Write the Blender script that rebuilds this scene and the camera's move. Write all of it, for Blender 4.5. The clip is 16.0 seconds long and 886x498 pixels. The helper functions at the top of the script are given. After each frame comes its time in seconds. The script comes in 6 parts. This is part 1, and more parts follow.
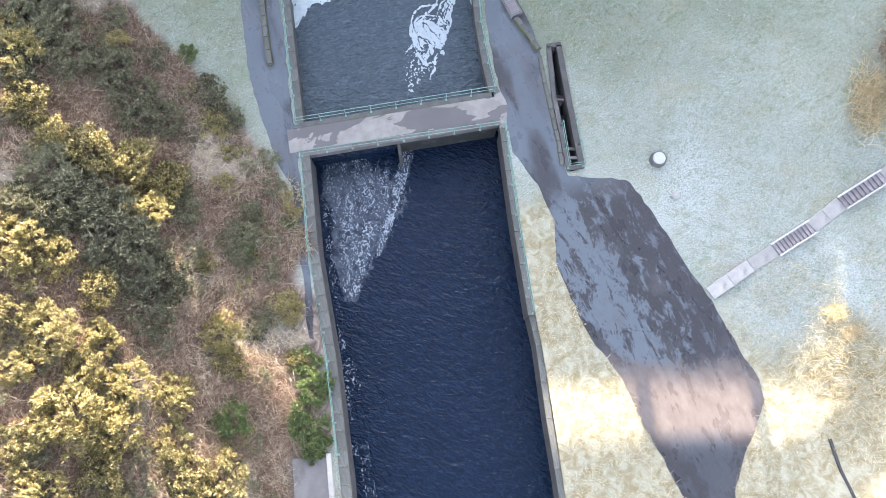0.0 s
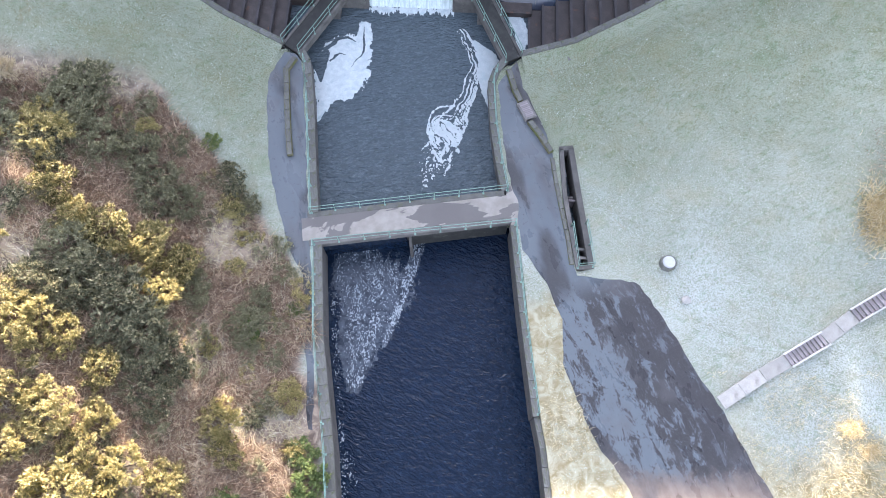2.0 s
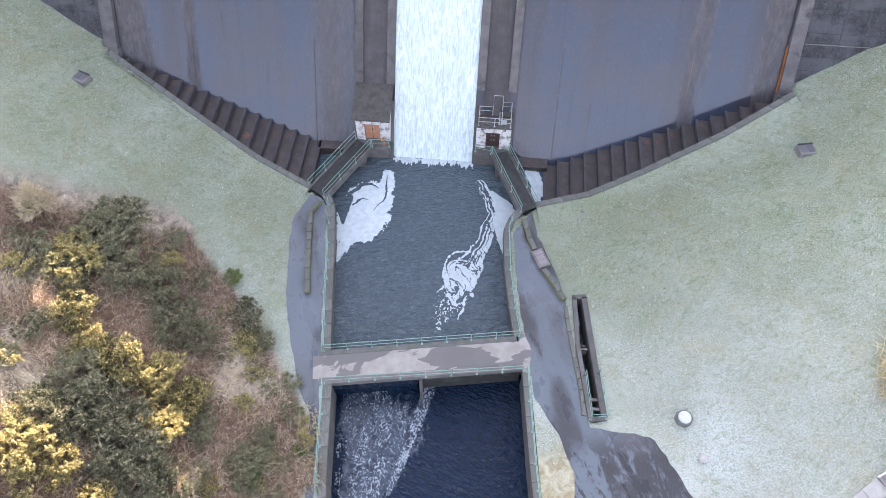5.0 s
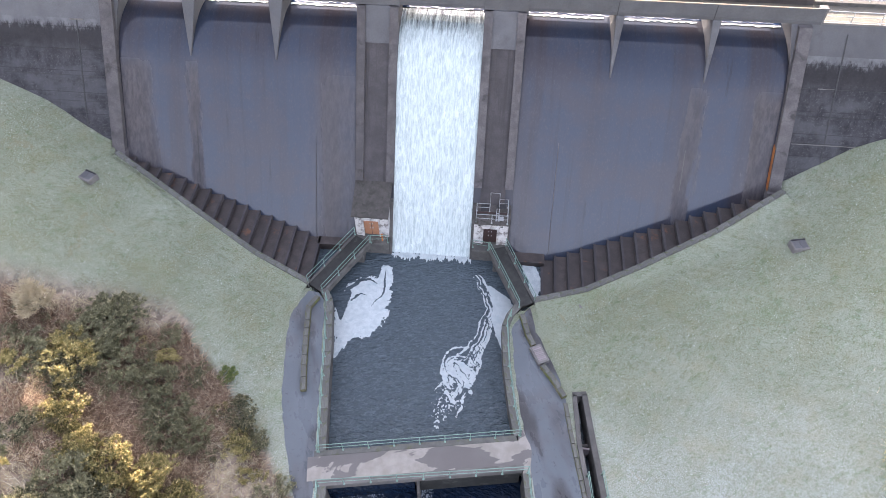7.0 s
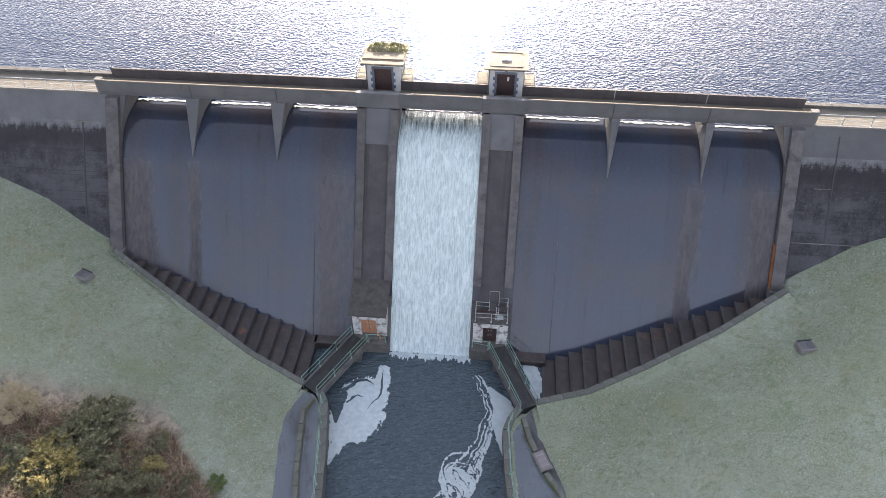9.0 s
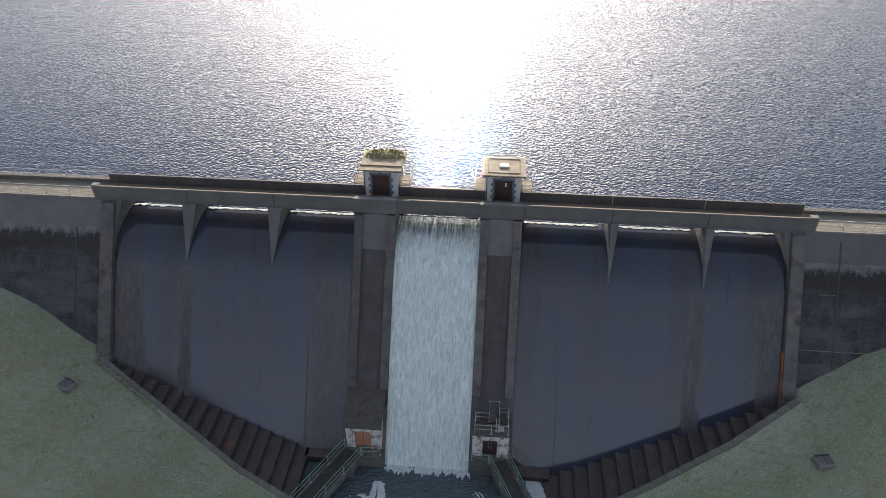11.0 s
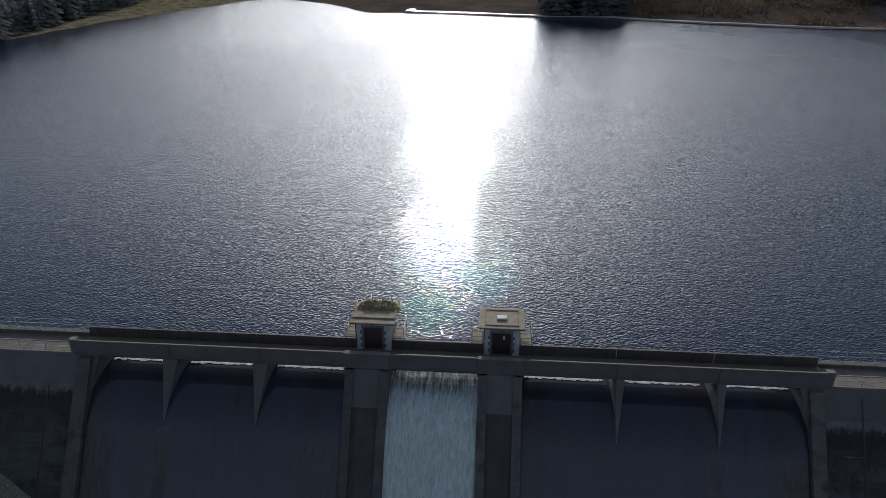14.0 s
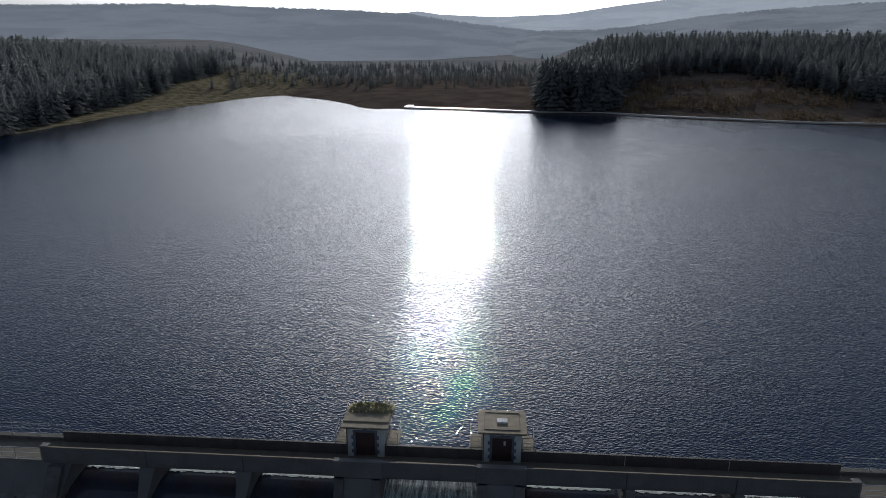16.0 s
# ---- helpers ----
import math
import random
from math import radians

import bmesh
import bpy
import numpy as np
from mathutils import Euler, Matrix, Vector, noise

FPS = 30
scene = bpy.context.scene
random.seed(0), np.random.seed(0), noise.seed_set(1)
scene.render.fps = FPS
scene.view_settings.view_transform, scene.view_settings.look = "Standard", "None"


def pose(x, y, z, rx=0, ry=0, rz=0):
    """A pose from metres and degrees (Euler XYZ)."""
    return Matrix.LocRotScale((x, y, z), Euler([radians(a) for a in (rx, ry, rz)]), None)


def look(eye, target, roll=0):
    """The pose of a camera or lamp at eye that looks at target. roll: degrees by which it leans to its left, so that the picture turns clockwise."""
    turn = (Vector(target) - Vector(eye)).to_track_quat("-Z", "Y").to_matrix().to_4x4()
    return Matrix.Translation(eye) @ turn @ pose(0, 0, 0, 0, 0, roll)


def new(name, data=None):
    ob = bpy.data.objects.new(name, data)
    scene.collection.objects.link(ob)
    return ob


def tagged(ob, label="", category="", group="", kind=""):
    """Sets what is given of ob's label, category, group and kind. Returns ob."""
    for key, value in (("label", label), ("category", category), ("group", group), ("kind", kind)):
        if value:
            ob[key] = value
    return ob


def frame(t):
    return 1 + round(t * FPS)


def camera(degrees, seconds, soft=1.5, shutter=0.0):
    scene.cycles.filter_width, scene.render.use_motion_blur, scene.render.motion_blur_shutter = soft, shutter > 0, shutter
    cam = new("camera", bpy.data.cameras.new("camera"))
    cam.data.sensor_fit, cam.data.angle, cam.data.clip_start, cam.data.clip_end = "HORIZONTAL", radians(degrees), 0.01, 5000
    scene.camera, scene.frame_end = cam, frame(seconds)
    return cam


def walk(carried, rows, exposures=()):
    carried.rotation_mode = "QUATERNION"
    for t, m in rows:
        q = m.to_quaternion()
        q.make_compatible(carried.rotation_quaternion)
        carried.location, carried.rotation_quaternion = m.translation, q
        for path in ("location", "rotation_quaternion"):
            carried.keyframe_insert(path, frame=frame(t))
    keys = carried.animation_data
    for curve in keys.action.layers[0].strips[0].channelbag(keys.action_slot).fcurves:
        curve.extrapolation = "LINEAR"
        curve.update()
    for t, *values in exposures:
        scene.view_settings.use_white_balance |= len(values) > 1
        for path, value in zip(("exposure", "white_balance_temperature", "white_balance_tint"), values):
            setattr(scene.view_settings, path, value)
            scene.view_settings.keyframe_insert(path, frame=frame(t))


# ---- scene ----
cam = camera(65.6, 16.0, 0.75)
PATH = [
    (0, (3.972, 0.122, 45.671), (3.991, 0.545, 43.716), 2.5),
    (0.5, (4.116, 0.135, 45.686), (4.118, 0.622, 43.746), 1.6),
    (1, (4.235, 0.168, 45.688), (4.226, 0.722, 43.766), 0.9),
    (1.5, (4.331, 0.205, 45.688), (4.312, 0.822, 43.785), 0.5),
    (2, (4.404, 0.226, 45.696), (4.375, 0.906, 43.815), 0.3),
    (2.5, (4.458, 0.265, 45.708), (4.414, 1.007, 43.851), 0.1),
    (3, (4.532, 0.294, 45.75), (4.464, 1.094, 43.918), -0.1),
    (3.5, (4.654, 0.276, 45.814), (4.565, 1.138, 44.011), -0.4),
    (4, (4.714, 0.242, 45.88), (4.619, 1.166, 44.109), -0.4),
    (6.3, (4.696, 0.339, 46.38), (4.58, 1.522, 44.772), -0.3),
    (6.5, (4.706, 0.373, 46.396), (4.589, 1.577, 44.803), -0.2),
    (7, (4.753, 0.539, 46.46), (4.632, 1.794, 44.907), -0.3),
    (7.5, (4.756, 0.765, 46.519), (4.63, 2.065, 45.004), -0.3),
    (8, (4.815, 1.094, 46.56), (4.684, 2.441, 45.087), -0.4),
    (8.5, (4.825, 1.412, 46.595), (4.69, 2.805, 45.167), -0.4),
    (9, (4.767, 1.75, 46.595), (4.629, 3.189, 45.214), -0.3),
    (9.2, (4.742, 1.899, 46.591), (4.602, 3.357, 45.23), -0.3),
    (11.5, (4.491, 3.725, 46.47), (4.347, 5.378, 45.354), -0.1),
    (12, (4.389, 4.158, 46.473), (4.247, 5.847, 45.411), -0.1),
    (12.5, (4.336, 4.606, 46.477), (4.194, 6.329, 45.472), -0.1),
    (13, (4.352, 5.061, 46.494), (4.207, 6.816, 45.546), -0.2),
    (13.5, (4.326, 5.53, 46.527), (4.181, 7.315, 45.637), -0.1),
    (14, (4.347, 6.066, 46.544), (4.199, 7.878, 45.71), -0.1),
    (14.5, (4.382, 6.51, 46.542), (4.232, 8.348, 45.768), -0.2),
    (15, (4.36, 6.996, 46.504), (4.21, 8.858, 45.79), -0.1),
    (15.5, (4.351, 7.548, 46.416), (4.202, 9.432, 45.763), -0.1),
    (16, (4.273, 8.092, 46.374), (4.125, 9.996, 45.782), -0.1),
]
EXPOSURES = [(0, 2.6, 5800, 17), (4, 2.66, 5950, 21), (7, 2.45, 6200, 22), (8, 2.2, 6200, 20), (9.2, 1.75, 6150, 17), (11.5, 0.5, 6000, 13), (12.5, -0.03, 5700, 12), (13.5, -0.56, 5500, 12), (16, -1.2, 5300, 10)]
walk(cam, [(t, look(eye, target, roll)) for t, eye, target, roll in PATH], EXPOSURES)

# ---- world, sun ----
SUN_EL, SUN_AZ = radians(16.0), math.atan2(-0.066, 1.0)
SUN_DIR = Vector((math.sin(SUN_AZ) * math.cos(SUN_EL), math.cos(SUN_AZ) * math.cos(SUN_EL), math.sin(SUN_EL)))
world = bpy.data.worlds.new("sky")
scene.world = world
world.use_nodes = True
wn = world.node_tree
sky = wn.nodes.new("ShaderNodeTexSky")
sky.sky_type = "NISHITA"
sky.sun_disc = False
sky.sun_elevation, sky.sun_rotation = SUN_EL, SUN_AZ
sky.air_density, sky.dust_density, sky.ozone_density = 1.0, 2.8, 1.0
wn.nodes["Background"].inputs["Strength"].default_value = 0.15
haze = wn.nodes.new("ShaderNodeHueSaturation")  # thin high haze takes most of the colour out of the sky
haze.inputs["Saturation"].default_value = 0.42
wn.links.new(sky.outputs[0], haze.inputs["Color"])
wn.links.new(haze.outputs[0], wn.nodes["Background"].inputs["Color"])
sun = new("sun", bpy.data.lights.new("sun", "SUN"))
sun.data.energy, sun.data.angle, sun.data.color = 5.6, radians(0.55), (1.0, 0.84, 0.62)
sun.matrix_world = look(SUN_DIR * 200, (0, 0, 0))

# ---- materials ----
LAKE_Z, POOL_Z, LOW_Z = 14.46, -1.3, -2.6


class Nodes:
    """A small node-tree writer."""

    def __init__(self, name):
        self.mat = bpy.data.materials.new(name)
        self.mat.use_nodes = True
        self.t = self.mat.node_tree
        self.bsdf = self.t.nodes["Principled BSDF"]
        self.coord = self.t.nodes.new("ShaderNodeTexCoord").outputs["Object"]

    def link(self, a, b):
        self.t.links.new(a, b)

    def put(self, socket, value):
        if hasattr(value, "is_linked"):
            self.link(value, socket)
        else:
            socket.default_value = value

    def mapped(self, scale=(1, 1, 1), turn=(0, 0, 0), src=None):
        src = src or self.coord
        if any(turn):  # turned first, then stretched
            r = self.t.nodes.new("ShaderNodeMapping")
            r.inputs["Rotation"].default_value = turn
            self.link(src, r.inputs["Vector"])
            src = r.outputs[0]
        n = self.t.nodes.new("ShaderNodeMapping")
        n.inputs["Scale"].default_value = scale
        self.link(src, n.inputs["Vector"])
        return n.outputs[0]

    def noise(self, scale, detail=4, rough=0.55, vec=None, warp=0.0):
        n = self.t.nodes.new("ShaderNodeTexNoise")
        n.inputs["Scale"].default_value = scale
        n.inputs["Detail"].default_value = detail
        n.inputs["Roughness"].default_value = rough
        n.inputs["Distortion"].default_value = warp
        self.link(vec or self.coord, n.inputs["Vector"])
        return n.outputs["Fac"]

    def step(self, fac, lo, hi, a=0.0, b=1.0):
        n = self.t.nodes.new("ShaderNodeMapRange")
        n.interpolation_type = "SMOOTHSTEP"
        self.link(fac, n.inputs["Value"])
        for key, v in (("From Min", lo), ("From Max", hi), ("To Min", a), ("To Max", b)):
            n.inputs[key].default_value = v
        return n.outputs[0]

    def mix(self, fac, a, b, mode="MIX"):
        n = self.t.nodes.new("ShaderNodeMix")
        n.data_type, n.blend_type = "RGBA", mode
        self.put(n.inputs[0], fac)
        for i, v in ((6, a), (7, b)):
            self.put(n.inputs[i], v if hasattr(v, "is_linked") else (*v, 1.0))
        return n.outputs[2]

    def math(self, op, a, b):
        n = self.t.nodes.new("ShaderNodeMath")
        n.operation = op
        self.put(n.inputs[0], a)
        self.put(n.inputs[1], b)
        return n.outputs[0]

    def split(self, src=None):
        n = self.t.nodes.new("ShaderNodeSeparateXYZ")
        self.link(src or self.coord, n.inputs[0])
        return n.outputs

    def bump(self, fac, depth, strength=1.0, prev=None):
        n = self.t.nodes.new("ShaderNodeBump")
        n.inputs["Strength"].default_value = strength
        n.inputs["Distance"].default_value = depth
        self.link(fac, n.inputs["Height"])
        if prev:
            self.link(prev, n.inputs["Normal"])
        return n.outputs[0]

    def rand(self):
        n = self.t.nodes.new("ShaderNodeObjectInfo")
        return n.outputs["Random"]

    def island(self):
        n = self.t.nodes.new("ShaderNodeNewGeometry")
        return n.outputs["Random Per Island"]

    def done(self, color, rough=0.8, normal=None, metal=0.0, spec=0.5):
        b = self.bsdf.inputs
        self.put(b["Base Color"], color if hasattr(color, "is_linked") else (*color, 1.0))
        self.put(b["Roughness"], rough)
        b["Metallic"].default_value = metal
        b["Specular IOR Level"].default_value = spec
        if normal:
            self.link(normal, b["Normal"])
        return self.mat


def plain(name, a, b, scale=2.0, rough=0.8, depth=0.01, fine=18.0, stain=None, amount=(0.5, 0.7), metal=0.0, streak=False, spec=0.5):
    """A surface with blotches, grain, stains and relief; streak stretches its stains down the slope."""
    n = Nodes(name)
    c = n.mix(n.step(n.noise(scale, 5), 0.3, 0.7), a, b)
    g = n.noise(fine, 6, 0.65)
    c = n.mix(n.step(g, 0.25, 0.75, 0.0, 0.45), c, tuple(v * 0.55 for v in a))
    c = n.mix(n.step(n.rand(), 0.0, 1.0, 0.0, 0.5), c, tuple(v * 0.62 for v in a))
    if stain:
        vec = n.mapped((1.6, 0.12, 0.12)) if streak else None
        c = n.mix(n.step(n.noise(scale * 0.7 if not streak else 1.3, 7, 0.65, vec, 0.4), *amount), c, stain)
    return n.done(c, rough, n.bump(g, depth), metal, spec)


def grass_material():
    n = Nodes("frosted_grass")
    big, mid, fine = n.noise(0.055, 5, 0.6, warp=0.6), n.noise(0.5, 5, 0.6), n.noise(10.0, 7, 0.85)
    mown = n.noise(0.8, 3, 0.5, n.mapped((0.22, 2.4, 1.0), (0, 0, radians(24))))
    c = n.mix(n.step(big, 0.32, 0.66), (0.325, 0.35, 0.295), (0.47, 0.508, 0.48))
    c = n.mix(n.step(mid, 0.45, 0.75, 0.0, 0.5), c, (0.34, 0.31, 0.20))
    c = n.mix(n.step(n.noise(0.16, 4, 0.6), 0.56, 0.74, 0.0, 0.6), c, (0.24, 0.315, 0.20))
    c = n.mix(n.step(mown, 0.5, 0.72, 0.0, 0.4), c, (0.30, 0.305, 0.23))
    c = n.mix(n.step(n.noise(2.6, 5, 0.75), 0.5, 0.72, 0.0, 0.45), c, (0.24, 0.24, 0.16))
    c = n.mix(n.step(fine, 0.46, 0.58, 0.0, 0.8), c, (0.17, 0.18, 0.11))
    c = n.mix(n.step(n.noise(30.0, 4, 0.75), 0.52, 0.66, 0.0, 0.65), c, (0.70, 0.72, 0.68))
    c = n.mix(n.step(n.noise(0.35, 6, 0.75, warp=1.2), 0.60, 0.70, 0.0, 0.55), c, (0.33, 0.285, 0.20))
    # rough hillside under the scrub on one bank, dry grass further down the valley, moor beyond the lake
    s = n.split()
    # the frost thins out on the upper banks, where the turf is greener
    thaw = n.math("ADD", s[1], n.math("MULTIPLY", n.math("SUBTRACT", n.noise(0.12, 4), 0.5), 22.0))
    c = n.mix(n.step(thaw, 15.0, 32.0, 0.0, 0.9), c, n.mix(1.0, c, (0.67, 0.69, 0.57), "MULTIPLY"))
    # green veins where the turf shows through the frost
    vein = n.noise(1.1, 6, 0.7, n.mapped((1.0, 1.7, 1.0), (0, 0, radians(-35))), 1.6)
    c = n.mix(n.step(vein, 0.52, 0.62, 0.0, 0.55), c, n.mix(1.0, c, (0.60, 0.72, 0.55), "MULTIPLY"))
    edge = n.math("ADD", s[0], n.math("MULTIPLY", n.math("SUBTRACT", n.noise(0.25, 4), 0.5), 6.0))
    edge = n.math("ADD", edge, n.math("MULTIPLY", n.math("MAXIMUM", n.math("SUBTRACT", s[1], 14.0), 0.0), 0.93))
    edge = n.math("SUBTRACT", edge, n.step(s[1], 5.0, 8.0, 2.6, 0.0))
    scrub = n.step(edge, -5.9, -4.7, 1.0, 0.0)
    brown = n.mix(n.step(n.noise(0.9, 6, 0.7, warp=1.0), 0.35, 0.65), (0.135, 0.105, 0.088), (0.37, 0.30, 0.235))
    brown = n.mix(n.step(n.noise(2.6, 5, 0.7), 0.5, 0.7, 0, 0.7), brown, (0.40, 0.345, 0.235))
    brown = n.mix(n.step(n.noise(0.35, 4), 0.58, 0.72, 0, 0.4), brown, (0.40, 0.42, 0.36))
    c = n.mix(n.math("MULTIPLY", scrub, n.step(s[1], 27.0, 30.0, 1.0, 0.0)), c, brown)
    south = n.math("SUBTRACT", s[1], n.step(s[0], 12.0, 14.5, 9.0, 0.0))
    dry = n.math("MULTIPLY", n.step(n.math("ADD", south, n.math("MULTIPLY", n.noise(0.2, 4), 10.0)), 7.0, 11.0, 1.0, 0.0), n.step(s[0], 8.0, 9.0))
    c = n.mix(dry, c, n.mix(n.step(n.noise(1.4, 6, 0.7, warp=0.8), 0.35, 0.65), (0.27, 0.23, 0.13), (0.44, 0.42, 0.31)))
    # The far moor's pale grey has distance haze put into its colour.
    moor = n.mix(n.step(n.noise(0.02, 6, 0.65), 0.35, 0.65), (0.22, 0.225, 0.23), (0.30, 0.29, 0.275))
    bank = n.mix(n.step(n.noise(0.25, 6, 0.7), 0.35, 0.65), (0.10, 0.095, 0.055), (0.26, 0.22, 0.15))
    heath = n.mix(n.step(n.noise(0.06, 6, 0.7), 0.35, 0.65), (0.085, 0.070, 0.060), (0.15, 0.12, 0.095))
    far = n.mix(n.step(s[0], -125.0, -105.0), bank, heath)
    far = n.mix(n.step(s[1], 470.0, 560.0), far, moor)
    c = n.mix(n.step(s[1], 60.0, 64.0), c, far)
    return n.done(c, 1.0, n.bump(fine, 0.05, 0.9, n.bump(mid, 0.12, 0.6)), spec=0.0)


def asphalt_material():
    """Tarmac: streaked wet patches on the turning pad, broad puddles on the paths."""
    n = Nodes("wet_asphalt")
    run = n.mapped((1.0, 0.42, 1.0), (0, 0, radians(-24)))
    here = n.split()
    lane = n.math("ADD", here[0], n.math("MULTIPLY", here[1], 0.6))  # runs across the pad
    lane = n.math("MULTIPLY", n.step(lane, 16.5, 18.5), n.step(lane, 20.6, 22.2, 1.0, 0.0))
    wet = n.math("ADD", n.noise(1.35, 9, 0.78, run, 0.4), n.math("MULTIPLY", lane, 0.10))
    wet = n.math("MULTIPLY", n.step(wet, 0.525, 0.575), n.step(here[1], -4.0, 0.0, 0.25, 1.0))
    s = n.split()
    pad = n.step(n.math("ADD", s[1], n.math("MULTIPLY", n.math("SUBTRACT", s[0], 13.0), -0.4)), 12.5, 15.5, 1.0, 0.0)
    puddle = n.step(n.noise(0.32, 4, 0.5, n.mapped((1.0, 0.35, 1.0), (0, 0, radians(-14))), 0.3), 0.38, 0.50, 0.1, 0.95)
    wet = n.math("ADD", n.math("MULTIPLY", wet, pad), n.math("MULTIPLY", puddle, n.math("SUBTRACT", 1.0, pad)))
    g = n.noise(60.0, 4, 0.7)
    # Wet patches are given the sky's pale blue reflection as base colour.
    c = n.mix(wet, (0.029, 0.028, 0.030), (0.105, 0.125, 0.142))
    c = n.mix(n.step(n.noise(0.22, 4), 0.5, 0.68, 0, 0.6), c, (0.088, 0.086, 0.088))
    c = n.mix(n.step(n.noise(2.6, 7, 0.75), 0.58, 0.66, 0, 0.8), c, (0.035, 0.032, 0.036))
    # Band where sun crosses the pad: its warm, paler tone is put into colour.
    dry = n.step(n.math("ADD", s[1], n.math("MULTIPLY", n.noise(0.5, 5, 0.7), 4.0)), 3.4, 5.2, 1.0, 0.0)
    across = n.math("ADD", s[0], n.math("MULTIPLY", s[1], 0.45))
    c = n.mix(n.math("MULTIPLY", n.step(across, 22.0, 25.0), n.step(n.noise(1.1, 7, 0.72, run), 0.4, 0.55, 0.0, 0.75)), c, (0.034, 0.032, 0.036))
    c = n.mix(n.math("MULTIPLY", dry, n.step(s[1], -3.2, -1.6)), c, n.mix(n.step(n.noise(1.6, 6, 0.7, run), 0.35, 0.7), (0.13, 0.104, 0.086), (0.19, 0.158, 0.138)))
    c = n.mix(n.step(n.noise(24.0, 5, 0.8), 0.52, 0.68, 0, 0.5), c, (0.16, 0.155, 0.16))
    return n.done(c, n.step(n.noise(0.8, 5, 0.6, run), 0.35, 0.65, 0.22, 0.6), n.bump(g, 0.006, 0.5))


def deck_material():
    n = Nodes("worn_concrete_deck")
    wet = n.step(n.noise(0.33, 5, 0.5, n.mapped((0.7, 1.5, 1), (0, 0, radians(-10))), 0.9), 0.49, 0.505)
    g = n.noise(30.0, 5, 0.7)
    c = n.mix(n.step(n.noise(1.2, 5), 0.3, 0.7), (0.25, 0.23, 0.20), (0.34, 0.315, 0.28))
    c = n.mix(wet, c, (0.13, 0.12, 0.115))
    c = n.mix(n.step(g, 0.4, 0.75, 0, 0.35), c, (0.2, 0.19, 0.17))
    return n.done(c, n.step(n.noise(0.33, 5), 0.4, 0.6, 0.75, 0.5), n.bump(g, 0.01))


def face_material():
    """Dark spillway concrete under a thin film of running water."""
    n = Nodes("wet_spillway_concrete")
    down = n.mapped((1.0, 0.05, 0.05))
    a, b = n.noise(0.5, 6, 0.62, down, 0.15), n.noise(2.4, 7, 0.7, down)
    c = n.mix(n.step(a, 0.3, 0.7), (0.024, 0.024, 0.032), (0.040, 0.042, 0.058))
    c = n.mix(n.step(b, 0.45, 0.75, 0, 0.45), c, (0.028, 0.024, 0.026))
    c = n.mix(n.step(n.noise(0.16, 4, 0.5, n.mapped((1.0, 0.02, 0.02))), 0.58, 0.68, 0, 0.7), c, (0.062, 0.056, 0.060))
    c = n.mix(n.step(n.noise(0.25, 4), 0.55, 0.75, 0, 0.35), c, (0.055, 0.052, 0.058))
    rip = n.noise(5.0, 5, 0.7, n.mapped((1.0, 0.16, 0.16)))
    return n.done(c, n.step(b, 0.3, 0.7, 0.3, 0.5), n.bump(rip, 0.02, 0.6), spec=0.5)


def masonry_material():
    """Black-stained concrete lifts with pale lime runs."""
    n = Nodes("stained_dam_concrete")
    down = n.mapped((1.0, 0.55, 0.55))
    s = n.split()
    lift = n.math("PINGPONG", s[2], 0.75)
    c = n.mix(n.step(n.noise(1.1, 7, 0.7, down, 0.2), 0.3, 0.7), (0.017, 0.017, 0.020), (0.060, 0.058, 0.064))
    c = n.mix(n.step(n.noise(6.0, 7, 0.8), 0.52, 0.68, 0, 0.75), c, (0.13, 0.127, 0.125))
    c = n.mix(n.step(n.noise(0.35, 4, 0.6, n.mapped((0.6, 1.6, 1.6))), 0.45, 0.62, 0, 0.6), c, (0.085, 0.086, 0.092))
    # paler above the ragged edge of the black growth, blackest just below it
    edge = n.math("ADD", s[2], n.math("MULTIPLY", n.math("SUBTRACT", n.noise(2.0, 8, 0.8, n.mapped((1.0, 0.4, 0.4))), 0.5), 2.4))
    c = n.mix(n.math("MULTIPLY", n.step(edge, 11.2, 12.8), 0.75), c, (0.017, 0.015, 0.016))
    c = n.mix(n.step(edge, 13.3, 13.9), c, n.mix(n.step(n.noise(1.2, 6, 0.65), 0.35, 0.65), (0.115, 0.115, 0.12), (0.165, 0.165, 0.17)))
    c = n.mix(n.step(lift, 0.0, 0.035, 0.6, 0.0), c, (0.015, 0.015, 0.017))
    g = n.noise(14.0, 6, 0.7)
    return n.done(c, 0.85, n.bump(g, 0.03, 0.8))


def water_material(name, deep, waves, rough, turn=0.0, stretch=1.0, detail=3, streaked=True, gloss=0.5, ripple_light=2.6):
    n = Nodes(name)
    vec = n.mapped((1.0, stretch, 1.0), (0, 0, turn))
    normal = None
    for scale, depth in waves:
        normal = n.bump(n.noise(scale, detail, 0.55, vec, 0.6 if streaked else 0.25), depth, 1.0, normal)
        if not streaked:  # sheltered water is calmer under the far shore and in wind lanes
            y = n.math("ADD", n.split()[1], n.math("MULTIPLY", n.math("SUBTRACT", n.noise(0.012, 4, 0.6, n.mapped((0.5, 1.6, 1.0), (0, 0, radians(-8)))), 0.5), 150.0))
            y = n.math("SUBTRACT", y, n.math("MULTIPLY", n.split()[0], 0.55))
            n.link(n.step(y, 200.0, 310.0, 1.0, 0.75), normal.node.inputs["Strength"])
    # Ripple highlights are put into the base colour as paler streaks.
    pale = tuple(v * ripple_light + 0.004 for v in deep)
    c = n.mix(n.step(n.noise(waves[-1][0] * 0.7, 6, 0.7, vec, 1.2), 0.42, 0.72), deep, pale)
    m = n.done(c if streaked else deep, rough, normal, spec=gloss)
    n.bsdf.inputs["IOR"].default_value = 1.33
    return m


